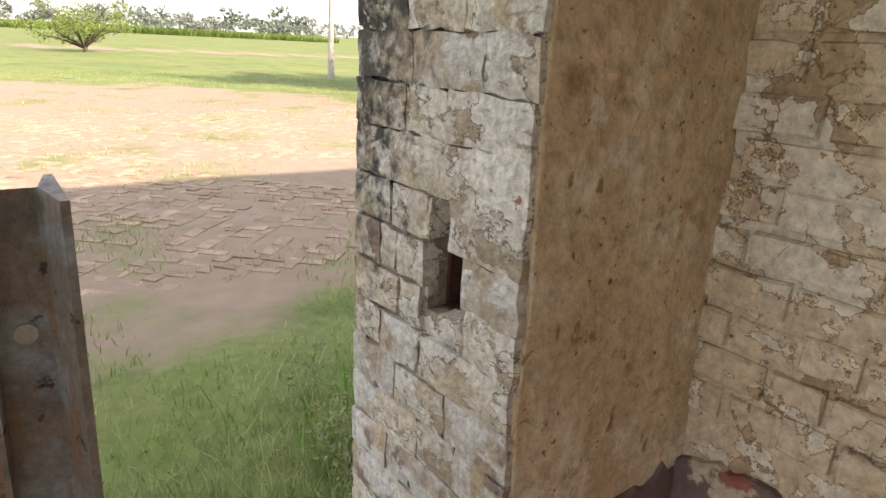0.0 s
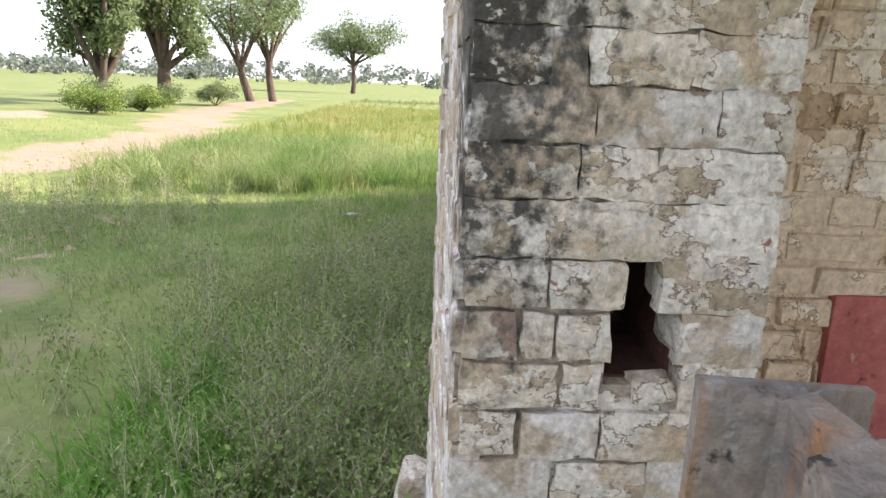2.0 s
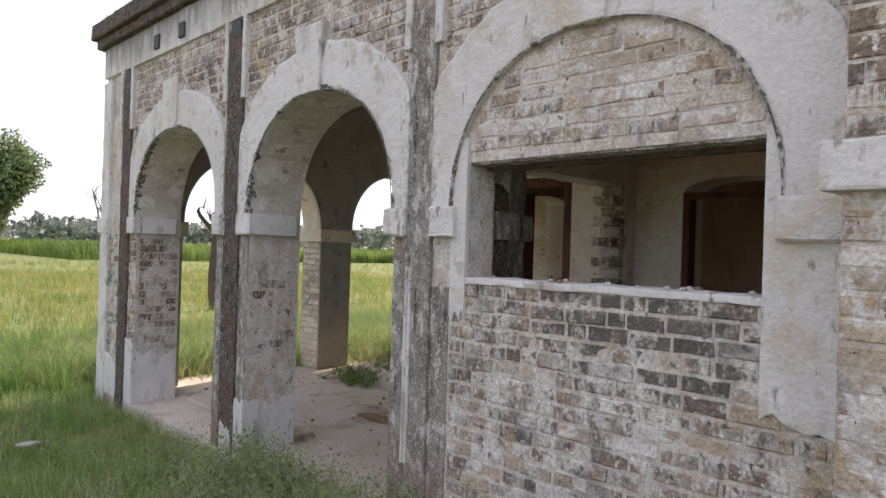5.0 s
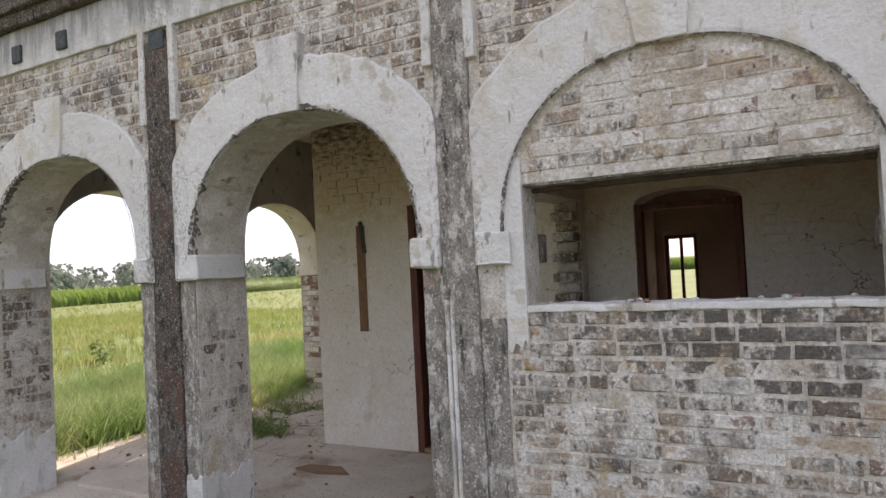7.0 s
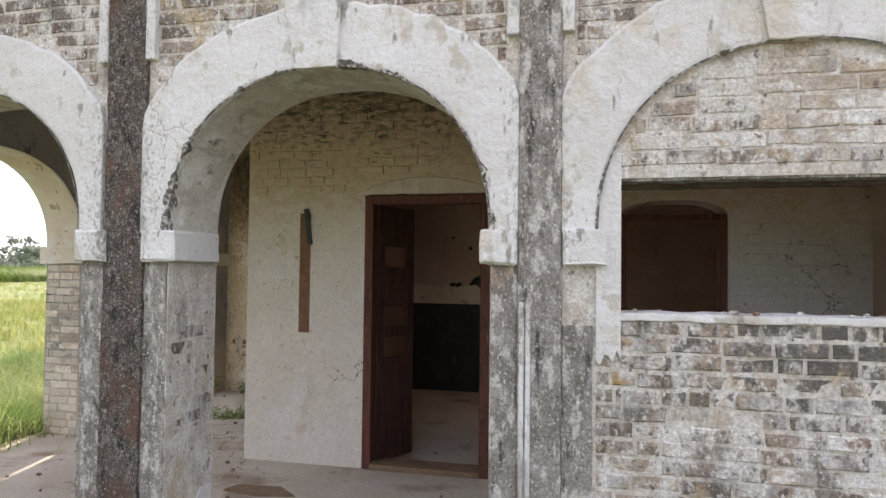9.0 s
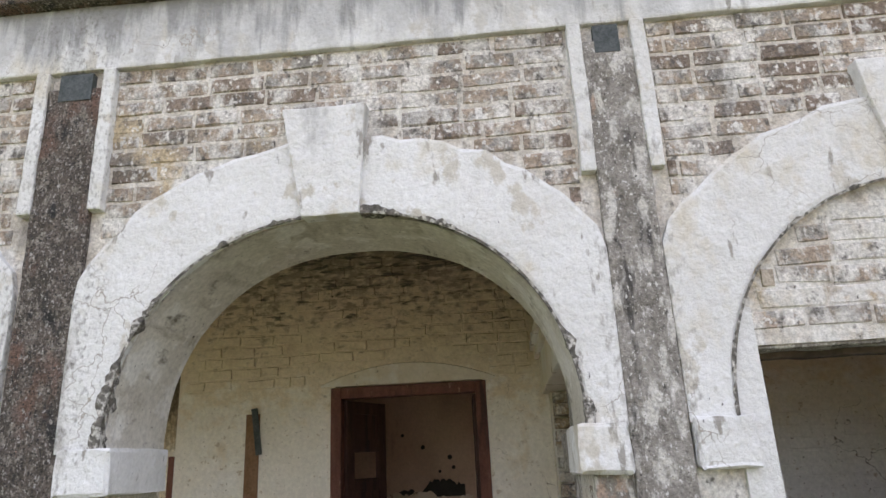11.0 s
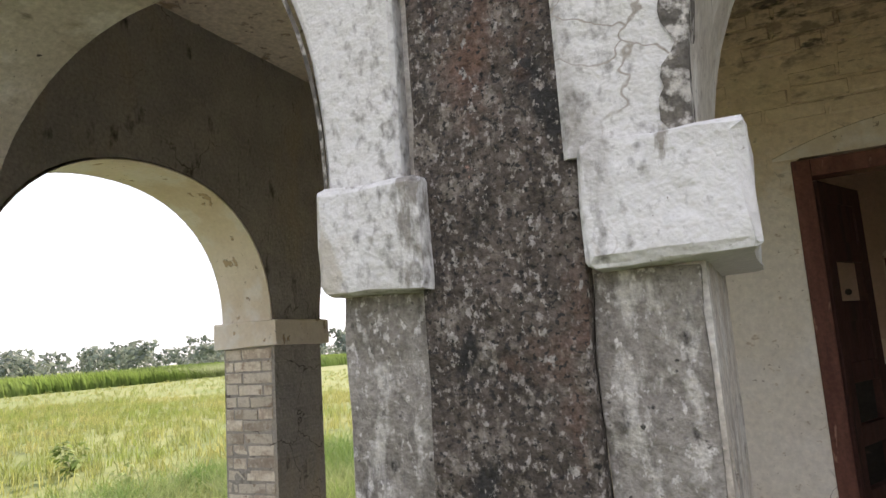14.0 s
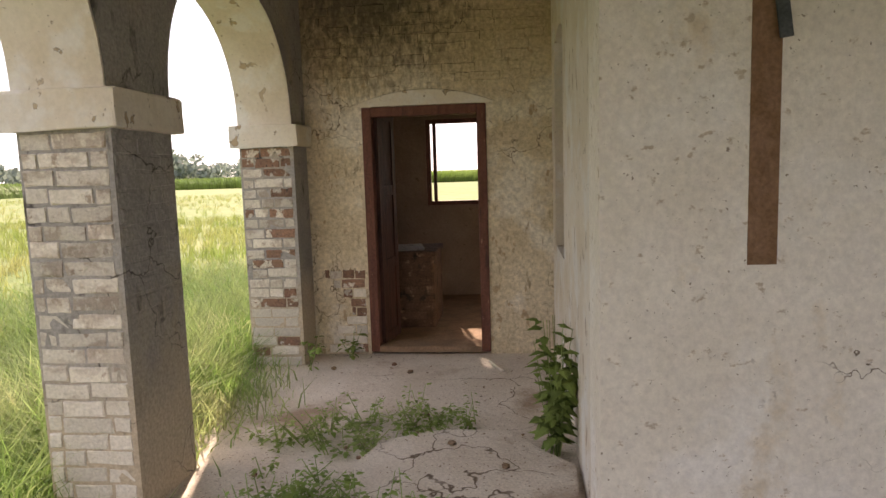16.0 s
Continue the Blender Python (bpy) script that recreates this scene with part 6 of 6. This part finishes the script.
def paving():
    """Old bricks set flush in the earth of the yard, in broken herringbone rows."""
    top = tagged(holder("paving"), "worn herringbone brick paving sunk in the yard", "paving", kind="structure")
    rng = random.Random(92)
    meshes = []
    for k in range(5):
        bm = bmesh.new()
        box(bm, -0.112, 0.112, -0.053, 0.053, -0.04, 0.0, 0.008, 0.004, rng)
        me = bpy.data.meshes.new("paving_brick")
        bm.to_mesh(me)
        bm.free()
        me.materials.append(M_PAVE)
        meshes.append(me)
    made = 0
    for i in range(-14, 30):
        for j in range(-14, 34):
            if made >= 300:
                break
            u, v = i * 0.24 + (j % 2) * 0.06, j * 0.125
            x, y = 2.6 + (u - v) * 0.707, 5.0 + (u + v) * 0.707
            if not (0.4 < x < 5.0 and 4.2 < y < 8.2) or rng.random() > 0.75 * (0.35 + float(dirt_at(np.array([x]), np.array([y]))[0])) * (0.4 + abs(math.sin(x * 1.3) * math.cos(y * 0.9))):
                continue
            z = float(height_at(np.array([x]), np.array([y]))[0])
            ob = new("paving_brick", rng.choice(meshes))
            ob.parent = top
            ob.matrix_world = pose(x, y, z + rng.uniform(0.002, 0.009), rng.uniform(-3, 3), rng.uniform(-3, 3), 45 + 90 * (j % 2) + rng.uniform(-4, 4))
            made += 1
    vs, fs = [], []
    for i in range(-40, 60):
        for j in range(-70, 90):
            u, v = i * 0.24 + (j % 2) * 0.06, j * 0.125
            x, y = 2.6 + (u - v) * 0.707, 5.0 + (u + v) * 0.707
            if not (-3.0 < x < 8.5 and 4.2 < y < 14.0) or (0.4 < x < 5.0 and y < 8.2) or rng.random() > 0.55 * (0.3 + float(dirt_at(np.array([x]), np.array([y]))[0])) * (0.4 + abs(math.sin(x * 1.1) * math.cos(y * 0.8))):
                continue
            z = float(height_at(np.array([x]), np.array([y]))[0])
            m = pose(x, y, z + rng.uniform(0.001, 0.008), rng.uniform(-3, 3), rng.uniform(-3, 3), 45 + 90 * (j % 2) + rng.uniform(-4, 4))
            k = len(vs)
            for w, h, d in ((0.112, 0.053, -0.03), (0.104, 0.046, 0.0)):
                vs += [tuple(m @ Vector((sx * w, sy * h, d))) for sx, sy in ((-1, -1), (1, -1), (1, 1), (-1, 1))]
            fs += [(k + 4, k + 5, k + 6, k + 7)] + [(k + q, k + (q + 1) % 4, k + 4 + (q + 1) % 4, k + 4 + q) for q in range(4)]
    raw("far_paving", vs, fs, M_PAVE, top, "worn paving bricks further off")["kind"] = "stuff"


M_PAVE = material("sunken_paving_brick", (0.36, 0.27, 0.2), (0.30, 0.22, 0.16), 6.0, 0.95, 0.8, 60, [((0.42, 0.31, 0.22), 3.0, 0.50, 0.58), ((0.2, 0.2, 0.1), 5.0, 0.62, 0.68)], rand=0.2)
paving()

# ---- single bricks ----
def bay_spans(z):
    out = []
    for (c, a), lo, hi in ((ARCH_A, 6.225, 8.2), (ARCH_B, 3.96, 5.86), (ARCH_C, 1.62, 3.64)):
        r = RISE + 0.335
        k = (z - SPRING) / r
        w = (a + 0.335) * max(0.0, 1 - min(1.0, abs(k)) ** 2.2) ** (1 / 2.2) if k < 1 else 0.0
        if w == 0:
            out.append((lo, hi))
        else:
            if c - w > lo:
                out.append((lo, c - w))
            if c + w < hi:
                out.append((c + w, hi))
    return out


def tympanum_spans(z):
    c, a = ARCH_C
    k = min(1.0, (z + 0.035 - SPRING) / 0.83)
    w = (a - 0.015) * max(0.0, 1 - k ** 2.2) ** (1 / 2.2)
    return [(c - w, c + w)] if w > 0.06 else []


lay_bricks(wall_front, FRONT_FACE, 12, bay_spans, (M_BRICK, M_BRICK, M_BRICK, M_BRICK_DARK), 0.0765, 0.225, 0.013, (0.002, 0.008), z0=2.68, seed=1)
lay_bricks(wall_front, FRONT_FACE, 7, tympanum_spans, (M_BRICK_PIER, M_JOINT, M_JOINT_PIER, M_BRICK), 0.076, 0.212, 0.010, (0.001, 0.005), z0=2.315, seed=2, headers=0.35)
lay_bricks(wall_front, FRONT_FACE, 21, lambda z: [(1.62, 3.55)], (M_BRICK, M_BRICK, M_BRICK, M_BRICK_PIER, M_BRICK_DARK), 0.0765, 0.212, 0.015, (-0.002, 0.009), z0=0.03, seed=3, gap=0.02)
jamb_face = facing((JAMB, 0, 0), (0, 1, 0), (-1, 0, 0))
def rough_brick(a, b, z0, z1, seed, parent, m, mat, proud):
    """One old brick of its own shape: a face of uneven points, ragged edges and a return into the wall."""
    rng = random.Random(seed)
    nu, nz = max(3, round((b - a) / 0.03)), 3
    grid, fs, vs = {}, [], []
    for i in range(nu + 1):
        for k in range(nz + 1):
            rim = i in (0, nu) or k in (0, nz)
            u, z = a + (b - a) * i / nu, z0 + (z1 - z0) * k / nz
            grid[i, k] = len(vs)
            vs.append(m @ Vector((u + rng.uniform(-0.004, 0.004), proud + (rng.uniform(-0.007, -0.002) if rim else rng.uniform(-0.0015, 0.0025)), z + rng.uniform(-0.004, 0.004))))
    for i in range(nu):
        for k in range(nz):
            fs.append((grid[i, k], grid[i + 1, k], grid[i + 1, k + 1], grid[i, k + 1]))
    loop = [(i, 0) for i in range(nu)] + [(nu, k) for k in range(nz)] + [(i, nz) for i in range(nu, 0, -1)] + [(0, k) for k in range(nz, 0, -1)]
    back = len(vs)
    for q in loop:
        p = m.inverted() @ vs[grid[q]]
        vs.append(m @ Vector((p.x, -0.03, p.z)))
    for n in range(len(loop)):
        e = (n + 1) % len(loop)
        fs.append((grid[loop[e]], grid[loop[n]], back + n, back + e))
    return raw("brick", [tuple(v) for v in vs], fs, mat, parent)


# heights of the bed joints and the upright joints of the courses round the hole; None is the hole itself
JAMB_COURSES = [(0.865, (0.829, 0.951, 0.72)), (0.945, (0.75, 0.898)), (1.026, (0.832, 0.959)), (1.108, (0.715, None, 0.83, 0.90)), (1.188, (0.725, None, 0.826, 0.912, 0.965)),
                (1.267, (0.762, None, 0.812, 0.927)), (1.347, (0.72, 0.95)), (1.432, (0.785, 0.898)), (1.508, (0.71, 0.88)), (1.588, (0.752, 0.897, 0.945)), (1.663, (0.77, 0.95))]
jr = random.Random(4)
beds = [(round(0.865 - 0.079 * k, 3), (jr.uniform(0.7, 0.8), jr.uniform(0.86, 0.96))) for k in range(11, 0, -1)] + JAMB_COURSES + [(round(1.742 + 0.079 * k, 3), (jr.uniform(0.68, 0.8), jr.uniform(0.84, 0.97))) for k in range(22)]
for n, (z0, ups) in enumerate(beds):
    z1 = beds[n + 1][0] if n + 1 < len(beds) else z0 + 0.079
    cuts = [PORCH_IN - 0.004] + sorted(u for u in ups if u) + [PORCH - 0.004]
    gap = sorted(u for u in ups if u)[0] if None in ups else None
    for a, b in zip(cuts, cuts[1:]):
        if a == gap:
            continue
        g = jr.uniform(0.0030, 0.0055) if a > 0.79 and 1.0 < z0 < 1.3 else jr.uniform(-0.001, 0.0022)
        rough_brick(a + g, b - g, z0 + g, z1 - g, n * 9 + int(a * 50), wall_pier, jamb_face, M_BRICK_PALE if jr.random() < 0.8 else M_BRICK_PIER, jr.uniform(0.004, 0.008))

lay_bricks(wall_front, FRONT_FACE, 24, lambda z: [(8.082, 8.265), (8.505, 8.855)], (M_BRICK_DARK, M_BRICK_DARK, M_BRICK), 0.0765, 0.2, 0.008, (0.0, 0.008), z0=0.03, seed=19)
lay_bricks(wall_pier, facing((0, PORCH, 0), (1, 0, 0), (0, 1, 0)), 27, lambda z: [(JAMB, PIER_END)], (M_BRICK_PIER,), 0.0735, 0.225, 0.008, (0.001, 0.006), z0=0.02, seed=5)
lay_bricks(wall_pier, facing((0, PORCH, 0), (1, 0, 0), (0, 1, 0)), 12, lambda z: [(JAMB, PIER_END)], (M_BRICK_DARK,), 0.0765, 0.225, 0.012, (0.002, 0.01), z0=2.17, seed=6)
lay_bricks(wall_pier, facing((PIER_END, 0, 0), (0, -1, 0), (1, 0, 0)), 27, lambda z: [(-PORCH, -FRONT)], (M_BRICK_PIER,), 0.0735, 0.225, 0.008, (0.001, 0.006), z0=0.02, seed=7)
lay_bricks(wall_porch, facing((1.062, 0, 0), (0, 1, 0), (-1, 0, 0)), 22, lambda z: [(-0.9, PORCH_IN)], (M_PORCHWALL,), 0.074, 0.225, 0.012, (0.004, 0.02), z0=0.94, seed=8)
lay_bricks(wall_end, facing((0, -1.921, 0), (1, 0, 0), (0, 1, 0)), 22, lambda z: [(END_IN + 0.02, END_OUT - 0.01)], (M_BRICK_END,), 0.0785, 0.23, 0.01, (0.002, 0.01), z0=0.13, seed=9)
lay_bricks(wall_end, facing((0, -4.286, 0), (1, 0, 0), (0, 1, 0)), 22, lambda z: [(END_IN + 0.02, END_OUT - 0.01)], (M_BRICK_END, M_BRICK_END, M_BRICK_RED), 0.0785, 0.23, 0.01, (0.002, 0.01), z0=0.13, seed=10)
lay_bricks(wall_door, DOOR_FACE, 9, lambda z: [(8.19, 8.44 + 0.12 * math.sin(z * 9))], (M_BRICK_END, M_BRICK_RED, M_BRICK_RED), 0.0785, 0.23, 0.012, (0.004, 0.014), z0=0.14, seed=11)
for u, s in ((5.765, 1), (4.03, -1), (8.08, 1)):
    face = facing((u, 0, 0), (0, -1, 0), (1, 0, 0)) if s < 0 else facing((u, 0, 0), (0, 1, 0), (-1, 0, 0))
    lo, hi = (-FRONT + 0.03, -FRONT + DEEP - 0.02) if s < 0 else (FRONT - DEEP + 0.02, FRONT - 0.03)
    lay_bricks(wall_front, face, 15, lambda z: [(lo, hi)], (M_BRICK_DARK, M_BRICK, M_JOINT), 0.0785, 0.23, 0.01, (0.0, 0.006), z0=0.66, seed=int(u * 10))
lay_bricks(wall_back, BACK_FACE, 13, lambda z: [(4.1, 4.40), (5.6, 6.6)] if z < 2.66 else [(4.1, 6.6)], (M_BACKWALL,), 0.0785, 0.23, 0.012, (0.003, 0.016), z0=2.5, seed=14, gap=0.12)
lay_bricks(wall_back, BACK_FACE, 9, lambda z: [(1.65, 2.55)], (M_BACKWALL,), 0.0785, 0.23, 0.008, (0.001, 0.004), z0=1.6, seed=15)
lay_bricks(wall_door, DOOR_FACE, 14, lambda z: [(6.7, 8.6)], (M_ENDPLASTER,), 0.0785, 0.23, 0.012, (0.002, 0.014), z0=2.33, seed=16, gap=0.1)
for z in range(8):
    for k in range(3):
        w = 0.295
        ob = new("brick", brick_mesh((z * 3 + k) % 8, M_COUNTERBRICK))
        ob.parent = counter
        ob.matrix_world = facing((8.18 - 0.45 + 0.15 + k * w, -5.5, 0), (1, 0, 0), (0, 1, 0)) @ Matrix.Translation((0.07 * (z % 2), 0.008, FLOOR + 0.05 + z * 0.082)) @ Matrix.Diagonal((0.27, 1, 0.07, 1))
lay_bricks(wall_end, facing((END_IN, 0, 0), (0, 1, 0), (-1, 0, 0)), 10, lambda z: [(-2.42, -1.925)], (M_GREYPLASTER,), 0.0785, 0.23, 0.008, (0.001, 0.004), z0=1.05, seed=18)
